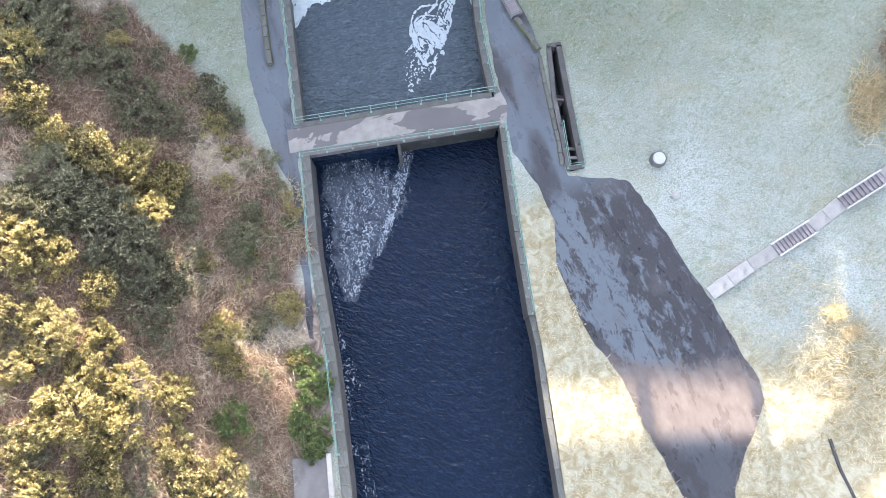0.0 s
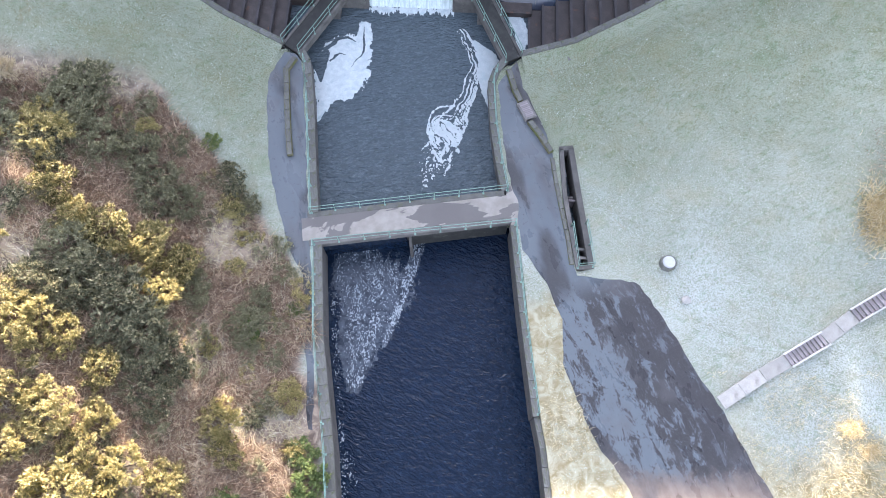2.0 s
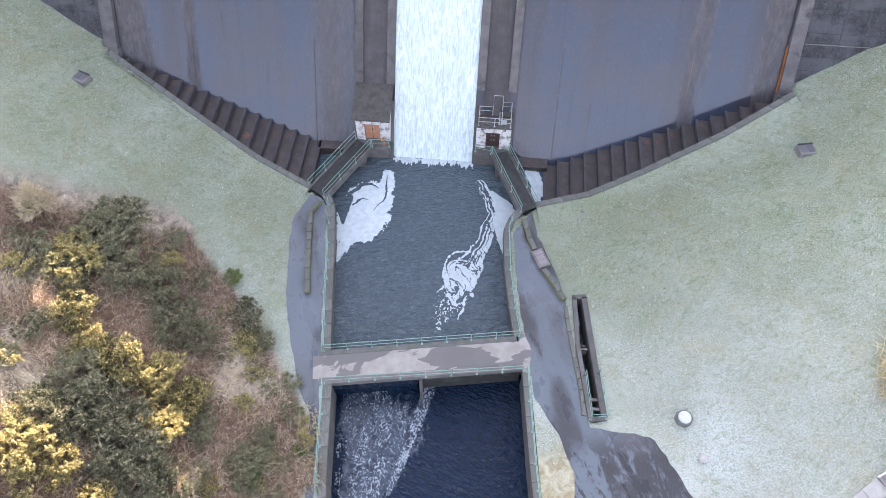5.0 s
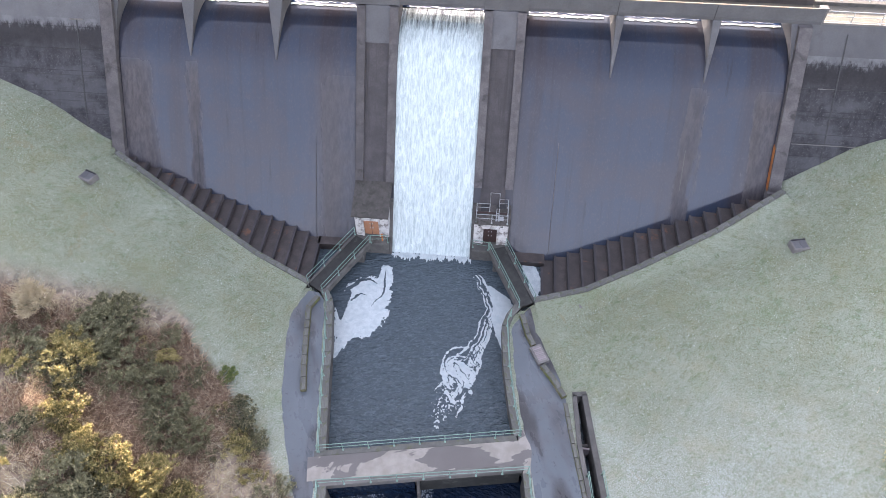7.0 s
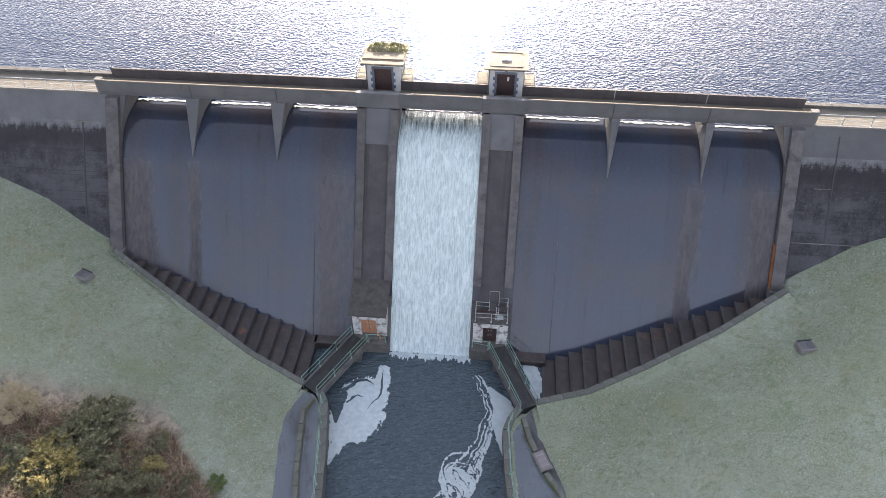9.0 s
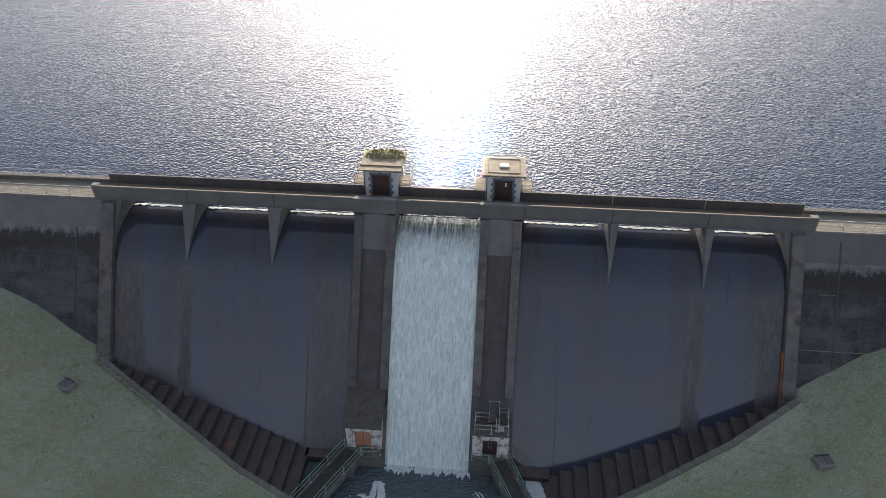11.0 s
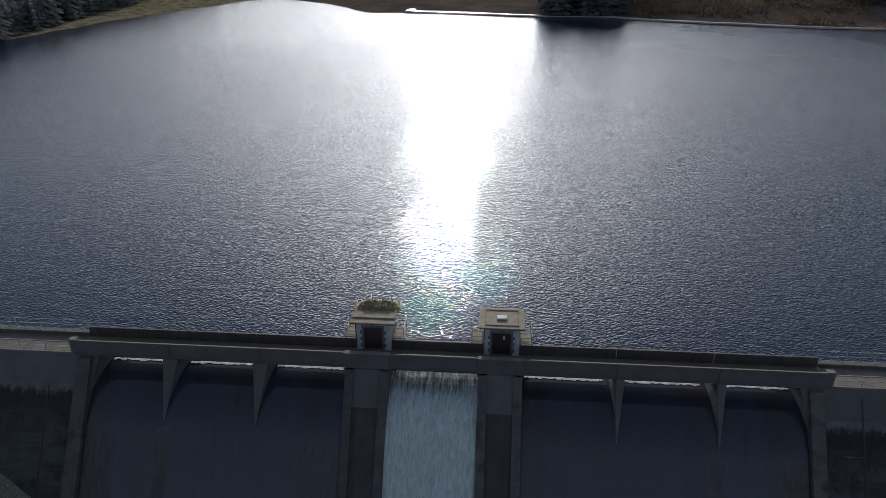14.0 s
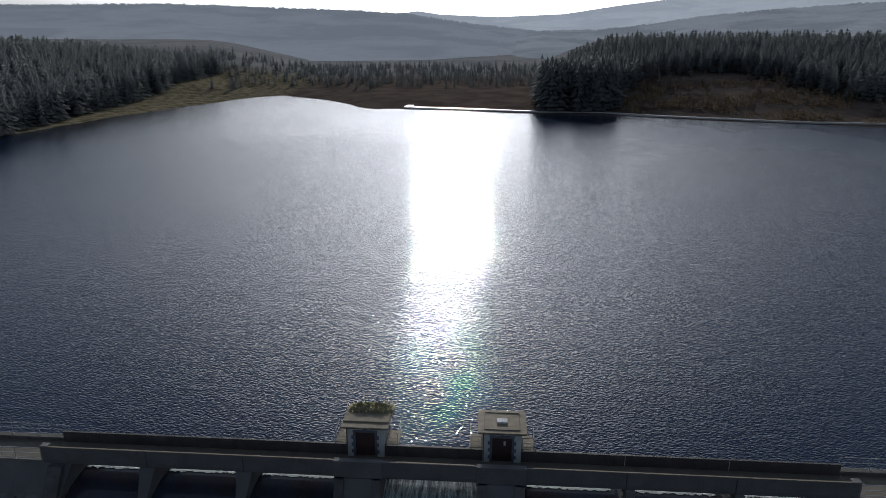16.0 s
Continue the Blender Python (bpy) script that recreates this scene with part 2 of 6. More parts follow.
def fall_material():
    n = Nodes("falling_white_water")
    thread = n.noise(8.0, 7, 0.75, n.mapped((1.0, 0.14, 0.14)), 0.3)
    veil = n.noise(2.2, 7, 0.75, n.mapped((1.0, 0.35, 0.35)), 0.9)
    c = n.mix(n.step(thread, 0.36, 0.62), (0.38, 0.46, 0.46), (0.62, 0.70, 0.69))
    c = n.mix(n.step(veil, 0.48, 0.68, 0, 0.8), c, (0.74, 0.81, 0.80))
    s = n.split()
    top = n.math("ADD", s[2], n.math("MULTIPLY", n.noise(6.0, 6, 0.7, n.mapped((1, 0.1, 0.1))), 2.6))
    clear = n.step(top, 15.1, 16.2)  # still clear where it leaves the crest
    c = n.mix(clear, c, (0.022, 0.024, 0.030))
    return n.done(c, n.step(top, 14.3, 15.4, 0.45, 0.06), n.bump(thread, 0.08, 0.8))


def film_material():
    """A thin sheet of water on dark concrete, combed by the flow."""
    n = Nodes("sheet_of_water")
    broad = n.noise(0.30, 5, 0.55, n.mapped((1.0, 0.05, 0.05)))
    comb = n.noise(2.2, 6, 0.65, n.mapped((1.0, 0.03, 0.03)), 0.1)
    # Blue patches put the wet face's sky sheen into the base colour.
    c = n.mix(n.step(broad, 0.30, 0.54), (0.036, 0.030, 0.034), (0.034, 0.044, 0.068))
    c = n.mix(n.step(n.noise(0.22, 5, 0.6), 0.42, 0.68, 0, 0.7), c, (0.050, 0.044, 0.050))
    c = n.mix(n.step(comb, 0.52, 0.75, 0, 0.45), c, (0.026, 0.023, 0.026))
    c = n.mix(n.step(n.noise(7.0, 7, 0.8, n.mapped((1.0, 0.5, 0.5))), 0.5, 0.68, 0, 0.45), c, (0.075, 0.073, 0.080))
    c = n.mix(n.step(n.noise(1.1, 6, 0.72, n.mapped((1.0, 0.10, 0.10))), 0.62, 0.72, 0, 0.5), c, (0.018, 0.016, 0.019))
    # brown, nearly dry concrete beside the piers and along two joints
    x = n.math("ADD", n.split()[0], n.math("MULTIPLY", n.math("SUBTRACT", n.noise(0.9, 6, 0.7, n.mapped((1.0, 0.22, 0.22))), 0.5), 2.6))
    dry = n.math("MULTIPLY", n.math("MULTIPLY", n.step(x, -12.0, -8.6), n.step(x, -6.0, -5.0, 1.0, 0.0)), 0.6)
    for lo, hi in ((-29.0, -23.4), (-21.6, -20.1), (19.9, 21.9), (25.4, 29.5)):
        dry = n.math("MAXIMUM", dry, n.math("MULTIPLY", n.step(x, lo, lo + 0.6), n.step(x, hi - (2.2 if hi < -22 else 0.6), hi, 1.0, 0.0)))
    dry = n.math("MULTIPLY", dry, n.step(n.split()[2], 10.6, 12.6, 1.0, 0.0))
    grit = n.noise(3.0, 7, 0.75, n.mapped((1.0, 0.3, 0.3)))
    bare = n.mix(n.step(grit, 0.36, 0.66), (0.040, 0.031, 0.031), (0.105, 0.090, 0.084))
    c = n.mix(n.math("MULTIPLY", dry, 0.65), c, bare)
    return n.done(c, n.step(dry, 0.0, 1.0, 0.09, 0.5), n.bump(n.noise(6.0, 4, 0.6, n.mapped((1.0, 0.25, 0.25))), 0.004, 0.7))


def leaf_material(name, a, b, third, share=0.3, rough=0.7, through_light=0.28):
    n = Nodes(name)
    r = n.island()
    c = n.mix(n.step(r, 0.0, 1.0), a, b)
    c = n.mix(n.step(n.math("FRACT", n.math("MULTIPLY", r, 7.31), 0.0), 1.0 - share, 1.0 - share + 0.05), c, third)
    o = n.rand()
    c = n.mix(n.step(o, 0.0, 1.0, 0.0, 0.45), c, tuple(v * 1.5 for v in b))
    m = n.done(c, rough, spec=0.0)
    glow = n.t.nodes.new("ShaderNodeBsdfTranslucent")  # light that passes through thin leaves
    n.link(c, glow.inputs["Color"])
    both = n.t.nodes.new("ShaderNodeMixShader")
    both.inputs[0].default_value = through_light
    n.link(n.bsdf.outputs[0], both.inputs[1])
    n.link(glow.outputs[0], both.inputs[2])
    n.link(both.outputs[0], n.t.nodes["Material Output"].inputs["Surface"])
    return m


M_GRASS = grass_material()
M_ASPHALT = asphalt_material()
M_DECK = deck_material()
M_FACE = face_material()
M_MASON = masonry_material()
M_FALL = fall_material()
M_LAKE = water_material("lake_water", (0.006, 0.017, 0.046), ((0.3, 0.03), (1.1, 0.022), (3.2, 0.048)), 0.015, radians(12), 1.9, 0, False, 0.36)
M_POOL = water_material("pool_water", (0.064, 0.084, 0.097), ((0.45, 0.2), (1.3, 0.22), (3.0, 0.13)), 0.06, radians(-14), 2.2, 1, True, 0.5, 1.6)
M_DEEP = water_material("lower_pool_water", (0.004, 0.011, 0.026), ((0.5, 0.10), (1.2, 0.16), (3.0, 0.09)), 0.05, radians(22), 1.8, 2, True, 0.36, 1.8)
M_FILM = film_material()
M_CONC = plain("weathered_concrete", (0.17, 0.16, 0.15), (0.25, 0.24, 0.225), 1.1, 0.85, 0.015, 16, (0.10, 0.095, 0.085), (0.5, 0.72))
M_WALL = plain("algae_stained_concrete", (0.10, 0.095, 0.088), (0.165, 0.157, 0.145), 1.4, 0.8, 0.02, 12, (0.055, 0.055, 0.045), (0.5, 0.7))
M_BEAM = plain("grey_bridge_concrete", (0.115, 0.115, 0.12), (0.155, 0.155, 0.16), 0.6, 0.8, 0.008, 12, (0.075, 0.073, 0.075), (0.52, 0.75))
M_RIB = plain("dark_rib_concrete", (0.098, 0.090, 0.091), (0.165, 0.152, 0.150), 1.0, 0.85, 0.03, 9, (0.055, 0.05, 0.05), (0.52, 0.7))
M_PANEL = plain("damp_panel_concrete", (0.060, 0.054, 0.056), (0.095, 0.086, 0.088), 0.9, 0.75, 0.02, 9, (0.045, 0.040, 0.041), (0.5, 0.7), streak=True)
M_MOSS = plain("mossy_kerb", (0.15, 0.14, 0.065), (0.25, 0.235, 0.155), 2.2, 0.95, 0.05, 14, (0.12, 0.14, 0.04), (0.48, 0.62))
M_STEP = plain("algae_brown_concrete", (0.045, 0.036, 0.033), (0.088, 0.070, 0.062), 1.2, 0.4, 0.02, 9, (0.15, 0.065, 0.03), (0.58, 0.75))
M_WHITE = plain("peeling_white_paint", (0.62, 0.60, 0.58), (0.74, 0.73, 0.71), 2.5, 0.8, 0.012, 10, (0.22, 0.20, 0.19), (0.47, 0.62))
M_PALE = plain("pale_painted_render", (0.52, 0.53, 0.53), (0.62, 0.63, 0.62), 1.6, 0.8, 0.006, 12, (0.36, 0.36, 0.34), (0.55, 0.75))
M_ROOF = plain("mossy_roof_slab", (0.085, 0.078, 0.070), (0.145, 0.132, 0.12), 2.4, 0.9, 0.03, 14, (0.05, 0.047, 0.04), (0.48, 0.66))
M_TAN = plain("tan_roof_felt", (0.26, 0.215, 0.155), (0.36, 0.31, 0.225), 1.5, 0.85, 0.01, 18, (0.15, 0.125, 0.085), (0.52, 0.70))
M_QUOIN = plain("blue_slate_quoin", (0.11, 0.13, 0.17), (0.16, 0.18, 0.22), 3.0, 0.7, 0.01)
M_DOOR = plain("dark_red_brown_door", (0.048, 0.027, 0.025), (0.075, 0.038, 0.034), 3.0, 0.6, 0.006)
M_RUSTDOOR = plain("rusty_orange_door", (0.42, 0.20, 0.11), (0.50, 0.26, 0.15), 4.0, 0.7, 0.006, 25, (0.30, 0.12, 0.06), (0.55, 0.7))
M_RUST = plain("orange_iron_stain", (0.42, 0.15, 0.04), (0.55, 0.22, 0.07), 1.5, 0.7, 0.01, 10, (0.20, 0.07, 0.03), (0.5, 0.7))
M_RAIL = plain("pale_green_rail_paint", (0.21, 0.35, 0.29), (0.28, 0.43, 0.37), 6.0, 0.45, 0.002, 30, (0.45, 0.50, 0.46), (0.6, 0.7))
M_GALV = plain("galvanised_rail", (0.42, 0.44, 0.44), (0.52, 0.54, 0.53), 6.0, 0.45, 0.002, 30)
M_DARK = plain("dark_iron", (0.035, 0.035, 0.038), (0.06, 0.058, 0.058), 5.0, 0.6, 0.003)
M_TAR = plain("dark_damp_tar", (0.030, 0.030, 0.028), (0.055, 0.055, 0.050), 1.5, 0.7, 0.006, 40, (0.085, 0.085, 0.075), (0.58, 0.7))
M_ROAD = plain("crest_road_surface", (0.15, 0.135, 0.105), (0.20, 0.18, 0.14), 1.0, 0.85, 0.01, 30, (0.14, 0.13, 0.11), (0.5, 0.7))
M_PATH = plain("pale_path_slab", (0.39, 0.375, 0.34), (0.50, 0.48, 0.44), 2.0, 0.85, 0.01, 20, (0.27, 0.255, 0.23), (0.55, 0.7))
M_TREAD = plain("grey_timber_tread", (0.32, 0.28, 0.28), (0.42, 0.38, 0.38), 3.0, 0.8, 0.01, 25)
M_STRING = plain("whitewashed_stringer", (0.62, 0.61, 0.59), (0.72, 0.71, 0.69), 3.0, 0.7, 0.006, 25, (0.4, 0.38, 0.36), (0.6, 0.75))
M_FOAM = plain("foam", (0.52, 0.585, 0.60), (0.70, 0.76, 0.76), 2.2, 0.7, 0.03, 14, (0.38, 0.45, 0.47), (0.52, 0.68))
M_COPE = plain("mossy_coping", (0.13, 0.13, 0.118), (0.215, 0.215, 0.20), 1.6, 0.9, 0.02, 14, (0.095, 0.105, 0.055), (0.5, 0.66))
M_FROTH = plain("broken_froth", (0.26, 0.31, 0.36), (0.46, 0.52, 0.56), 5.0, 0.6, 0.03, 20)
M_VEIL = plain("bubble_clouded_water", (0.030, 0.042, 0.062), (0.085, 0.105, 0.135), 3.0, 0.12, 0.02, 9, (0.014, 0.022, 0.038), (0.5, 0.62))
M_GLASS = plain("rooflight_glass", (0.70, 0.74, 0.76), (0.80, 0.83, 0.84), 3.0, 0.12, 0.001)
M_SHORE = plain("wet_gravel_track", (0.55, 0.53, 0.50), (0.68, 0.66, 0.62), 0.4, 0.22, 0.004, 4)
M_BARK = plain("grey_bark", (0.16, 0.13, 0.10), (0.26, 0.21, 0.16), 4.0, 0.9, 0.02, 14)
M_TWIG = plain("pale_bare_twigs", (0.46, 0.38, 0.24), (0.60, 0.52, 0.36), 4.0, 0.9, 0.02, 14)
# One gorse in two tones: sunlit yellow and shaded grey-green put into the colour.
M_GORSE_LIT = leaf_material("sunlit_gorse_foliage", (0.095, 0.098, 0.046), (0.40, 0.35, 0.165), (0.70, 0.59, 0.30), 0.28, 0.7, 0.5)
M_GORSE_SHADED = leaf_material("shaded_grey_green_gorse", (0.065, 0.070, 0.046), (0.25, 0.245, 0.155), (0.46, 0.42, 0.27), 0.24, 0.7, 0.45)
M_SHRUB = leaf_material("bright_green_shrub", (0.069, 0.100, 0.044), (0.175, 0.219, 0.088), (0.350, 0.350, 0.138), 0.2)
M_BRACKEN = leaf_material("dead_bracken", (0.085, 0.060, 0.048), (0.37, 0.26, 0.185), (0.68, 0.56, 0.41), 0.26, 0.7, 0.42)
M_GOLD = leaf_material("golden_grass", (0.46, 0.38, 0.22), (0.66, 0.56, 0.34), (0.78, 0.70, 0.52), 0.3, 0.8, 0.45)
M_STRAW = leaf_material("straw_grass", (0.345, 0.287, 0.172), (0.506, 0.448, 0.299), (0.644, 0.609, 0.506), 0.3)
M_TUFT = leaf_material("frosted_tufts", (0.22, 0.25, 0.17), (0.42, 0.46, 0.37), (0.58, 0.62, 0.57), 0.35)
# Paler and greyer than spruce: distance haze is put into the needle colour.
M_NEEDLE = leaf_material("haze_pale_spruce_needles", (0.17, 0.18, 0.178), (0.22, 0.23, 0.225), (0.24, 0.245, 0.235), 0.2, 1.0, 0.5)
M_LARCH = leaf_material("bare_larch", (0.096, 0.072, 0.056), (0.176, 0.136, 0.104), (0.224, 0.176, 0.128), 0.2)
M_SCRUB = leaf_material("russet_scrub", (0.126, 0.084, 0.049), (0.280, 0.196, 0.112), (0.364, 0.294, 0.154), 0.3)


# ---- mesh tools ----
def mesh_of(name, verts, faces, mat, smooth=False):
    me = bpy.data.meshes.new(name)
    me.from_pydata([tuple(map(float, v)) for v in verts], [], [tuple(map(int, f)) for f in faces])
    if mat:
        me.materials.append(mat)
    if smooth:
        me.polygons.foreach_set("use_smooth", [True] * len(me.polygons))
    me.update()
    return me


def part(name, bm, material, parent=None, label=""):
    me = bpy.data.meshes.new(name)
    bmesh.ops.recalc_face_normals(bm, faces=bm.faces)
    bm.to_mesh(me)
    bm.free()
    me.materials.append(material)
    ob = new(name, me)
    ob.parent = parent
    return tagged(ob, label)


def piece(name, me, parent, m, label=""):
    ob = new(name, me)
    ob.parent = parent
    ob.matrix_basis = m
    return tagged(ob, label)


def box(bm, x0, x1, y0, y1, z0, z1, m=None):
    vs = [bm.verts.new(Vector((x, y, z)) if m is None else m @ Vector((x, y, z))) for z in (z0, z1) for x, y in ((x0, y0), (x1, y0), (x1, y1), (x0, y1))]
    for f in ((3, 2, 1, 0), (4, 5, 6, 7), (0, 1, 5, 4), (1, 2, 6, 5), (2, 3, 7, 6), (3, 0, 4, 7)):
        bm.faces.new([vs[i] for i in f])
    return vs


def box_bm(*a, m=None, bevel=0.0):
    bm = bmesh.new()
    box(bm, *a, m=m)
    if bevel:
        bmesh.ops.bevel(bm, geom=bm.edges[:], offset=bevel, segments=1, affect="EDGES")
    return bm


def tube(bm, a, b, r=0.03, sides=6):
    a, b = Vector(a), Vector(b)
    q = (b - a).to_track_quat("Z", "Y")
    rings = [[bm.verts.new(p + q @ Vector((r * math.cos(k * math.tau / sides), r * math.sin(k * math.tau / sides), 0))) for k in range(sides)] for p in (a, b)]
    for k in range(sides):
        bm.faces.new((rings[0][k], rings[0][(k + 1) % sides], rings[1][(k + 1) % sides], rings[1][k]))
    bm.faces.new(rings[0][::-1])
    bm.faces.new(rings[1])


def pipe(bm, pts, r=0.03, sides=6):
    """One bent tube through all the points."""
    pts = [Vector(p) for p in pts]
    rings = []
    for i, p in enumerate(pts):
        d = ((pts[min(i + 1, len(pts) - 1)] - p).normalized() + (p - pts[max(i - 1, 0)]).normalized()).normalized()
        q = d.to_track_quat("Z", "Y")
        rings.append([bm.verts.new(p + q @ Vector((r * math.cos(k * math.tau / sides), r * math.sin(k * math.tau / sides), 0))) for k in range(sides)])
    for a, b in zip(rings, rings[1:]):
        shift = min(range(sides), key=lambda s: (b[s].co - a[0].co).length)
        for k in range(sides):
            bm.faces.new((a[k], a[(k + 1) % sides], b[(k + 1 + shift) % sides], b[(k + shift) % sides]))
    bm.faces.new(rings[0][::-1])
    bm.faces.new(rings[-1])


def offsets(pts, d):
    """A polyline moved sideways (to its left) by d, with mitred corners."""
    out = []
    p = [Vector(q[:2]) for q in pts]
    for i in range(len(p)):
        dirs = [(p[j + 1] - p[j]).normalized() for j in (i - 1, i) if 0 <= j < len(p) - 1]
        n = [Vector((-v.y, v.x)) for v in dirs]
        if len(n) == 2:
            h = (n[0] + n[1]).normalized()
            h = h / max(0.4, h.dot(n[0]))
        else:
            h = n[0]
        out.append(p[i] + h * d)
    return out


def strip_bm(pts, left, right, top=0.0, bottom=-4.0):
    """A wall along pts (x, y, z): from left to right of the line, z plus top, down to bottom."""
    bm = bmesh.new()
    a, b = offsets(pts, left), offsets(pts, right)
    rows = []
    for p, q, c in zip(a, b, pts):
        z = c[2] + top
        zb = bottom if not callable(bottom) else bottom(c[2])
        rows.append([bm.verts.new((*p, zb)), bm.verts.new((*p, z)), bm.verts.new((*q, z)), bm.verts.new((*q, zb))])
    for r, s in zip(rows, rows[1:]):
        for k in range(4):
            bm.faces.new((r[k], r[(k + 1) % 4], s[(k + 1) % 4], s[k]))
    bm.faces.new(rows[0])
    bm.faces.new(rows[-1][::-1])
    return bm


def resample(pts, step):
    """Points along a polyline (x, y, z) at about even steps."""
    out = []
    for a, b in zip(pts, pts[1:]):
        a, b = Vector(a), Vector(b)
        k = max(1, round((b - a).length / step))
        out += [a.lerp(b, i / k) for i in range(k)]
    return out + [Vector(pts[-1])]


def polygon_slab(name, pts, z, thick, mat, parent=None):
    bm = bmesh.new()
    vs = [bm.verts.new((x, y, z)) for x, y in pts]
    f = bm.faces.new(vs)
    if f.normal.z < 0:
        f.normal_flip()
    ext = bmesh.ops.extrude_face_region(bm, geom=[f])
    for v in ext["geom"]:
        if isinstance(v, bmesh.types.BMVert):
            v.co.z = z - thick
    bmesh.ops.triangulate(bm, faces=[f for f in bm.faces if len(f.verts) > 4])
    return part(name, bm, mat, parent)


def empty(name, label, category, group="", at=(0, 0, 0)):
    ob = new(name)
    ob.location = at
    return tagged(ob, label, category, group)


def smooth_rand(shape, seed):
    return np.random.default_rng(seed).random(shape)


def value_noise(x, y, scale, seed=0, octaves=3):
    """Smooth noise in 0..1 over arrays of places."""
    out, amp, total = 0.0, 1.0, 0.0
    for o in range(octaves):
        table = smooth_rand((128, 128), seed + o)
        u, v = x / scale * 2**o, y / scale * 2**o
        i, j = np.floor(u).astype(int), np.floor(v).astype(int)
        fu, fv = u - i, v - j
        fu, fv = fu * fu * (3 - 2 * fu), fv * fv * (3 - 2 * fv)
        t = lambda a, b: table[a % 128, b % 128]
        out = out + amp * ((t(i, j) * (1 - fu) + t(i + 1, j) * fu) * (1 - fv) + (t(i, j + 1) * (1 - fu) + t(i + 1, j + 1) * fu) * fv)
        total += amp
        amp *= 0.5
    return out / total


def inside(x, y, poly):
    hit = np.zeros(np.shape(x), bool)
    for (x0, y0), (x1, y1) in zip(poly, poly[1:] + poly[:1]):
        if y0 != y1:
            cross = (y0 > y) != (y1 > y)
            hit ^= cross & (x < (x1 - x0) * (y - y0) / (y1 - y0) + x0)
    return hit


# ---- ground ----
CHANNEL = [(2.8, -45), (0.3, -25), (-1.7, -5.3), (-2.87, 2.46), (-4.3, 10), (-5.1, 16.6), (-5.6, 19), (-6.3, 23.3), (-7.0, 28.2), (-7.6, 31.8), (-9.75, 33.2),
           (-14.5, 34.9), (-20.8, 38.2), (-28.0, 41.9), (-28.4, 47), (29, 47), (28.6, 41.6), (23.4, 38.3), (17.4, 35.5), (13.2, 33.8), (9.1, 33.0), (7.6, 32.0),
           (7.1, 30.6), (7.35, 27), (7.9, 23.7), (8.4, 21.5), (9.1, 18.9), (9.85, 12.4), (10.75, 5.4), (11.1, 3.5), (11.7, -1.2), (12.2, -5.35), (14.5, -25), (17, -45)]
PIT = [(12.2, 24.95), (12.72, 25.0), (13.25, 21.3), (14.0, 15.95), (13.28, 15.85), (12.45, 21.0)]
BANK = 0.33


def far_height(x, y):
    """Lake bed, shores and the hills behind them."""
    far = np.interp(x, [-115, -83, -55, -35, 22, 54, 95, 144, 260, 420], [394, 367, 324, 325, 309, 306, 283, 270, 225, 200])
    left = np.interp(y, [55, 150, 225, 297, 381, 394], [-80, -150, -161, -152, -128, -116])
    right = np.interp(y, [55, 100, 200], [75, 170, 420])
    d = np.maximum(np.maximum(y - far, left - x), x - right)
    d = d + (value_noise(x, y, 22.0, 3) - 0.5) * 7
    turn = np.degrees(np.arctan2(x - 4.3, y - 8.0))
    rise = np.interp(turn, [-90, -37, -24, -12, -2, 6, 12, 17, 22, 29, 90], [3.5, 1.75, 1.7, 1.45, 1.0, 1.3, 2.2, 2.9, 3.3, 3.0, 4])
    r = np.hypot(x - 4.3, y - 8.0)
    k = np.clip((r - 430) / 1250, 0, 1)
    crest = 46 + 1680 * np.tan(np.radians(rise)) - LAKE_Z
    hill = 0.2 * crest * (k * k * (3 - 2 * k)) + 14 * k * (value_noise(x, y, 260.0, 8) - 0.5)
    bank = np.where(d > 0, 4.5 * (1 - np.exp(-np.maximum(d, 0) / 45)), np.maximum(d * 0.12, -7)) + 17 * np.clip((d - 22) / 210, 0, 1) * np.interp(turn, [-22, -15, 4, 9], [1, 0, 0, 1])
    return LAKE_Z + bank + hill


def near_height(x, y):
    """The valley floor below the dam and the banks that rise from it."""
    right = np.interp(y, [-60, -5, 0, 6, 15, 20, 25, 30, 33, 45], [24, 25.5, 27, 24, 18.7, 14.7, 13.6, 10.8, 10, 10])
    left = np.interp(y, [-60, 0, 10, 18, 25, 33, 45], [-1, -4.5, -6.5, -9, -10.3, -10.2, -10])
    d = np.maximum(np.maximum(x - right, left - x), 0)
    h = (BANK + 0.12 * np.clip((25 - y) / 10, 0, 1) * (x < 0)) * (np.sqrt(d * d + 2.25) - 1.5)
    h = np.where(h > 15.5, 15.5 + (h - 15.5) * 0.3, h)
    rough = np.clip(d / 3, 0, 1) * ((value_noise(x, y, 3.0, 21) - 0.5) * 0.22 + (value_noise(x, y, 14.0, 22) - 0.5) * 0.5)
    h = h + 0.9 * np.clip((y - 34) / 10, 0, 1) * np.clip((np.abs(x) - 29) / 5, 0, 1)
    return h + rough


def height(x, y):
    x, y = np.asarray(x, float), np.asarray(y, float)
    k = np.clip((y - 51) / 8, 0, 1)
    return near_height(x, y) * (1 - k) + far_height(x, y) * k


def spread(lo, hi, step):
    return list(np.arange(lo, hi, step))


def growing(start, step, end):
    out = []
    while start < end:
        out.append(start)
        step *= 1.14
        start += step
    return out


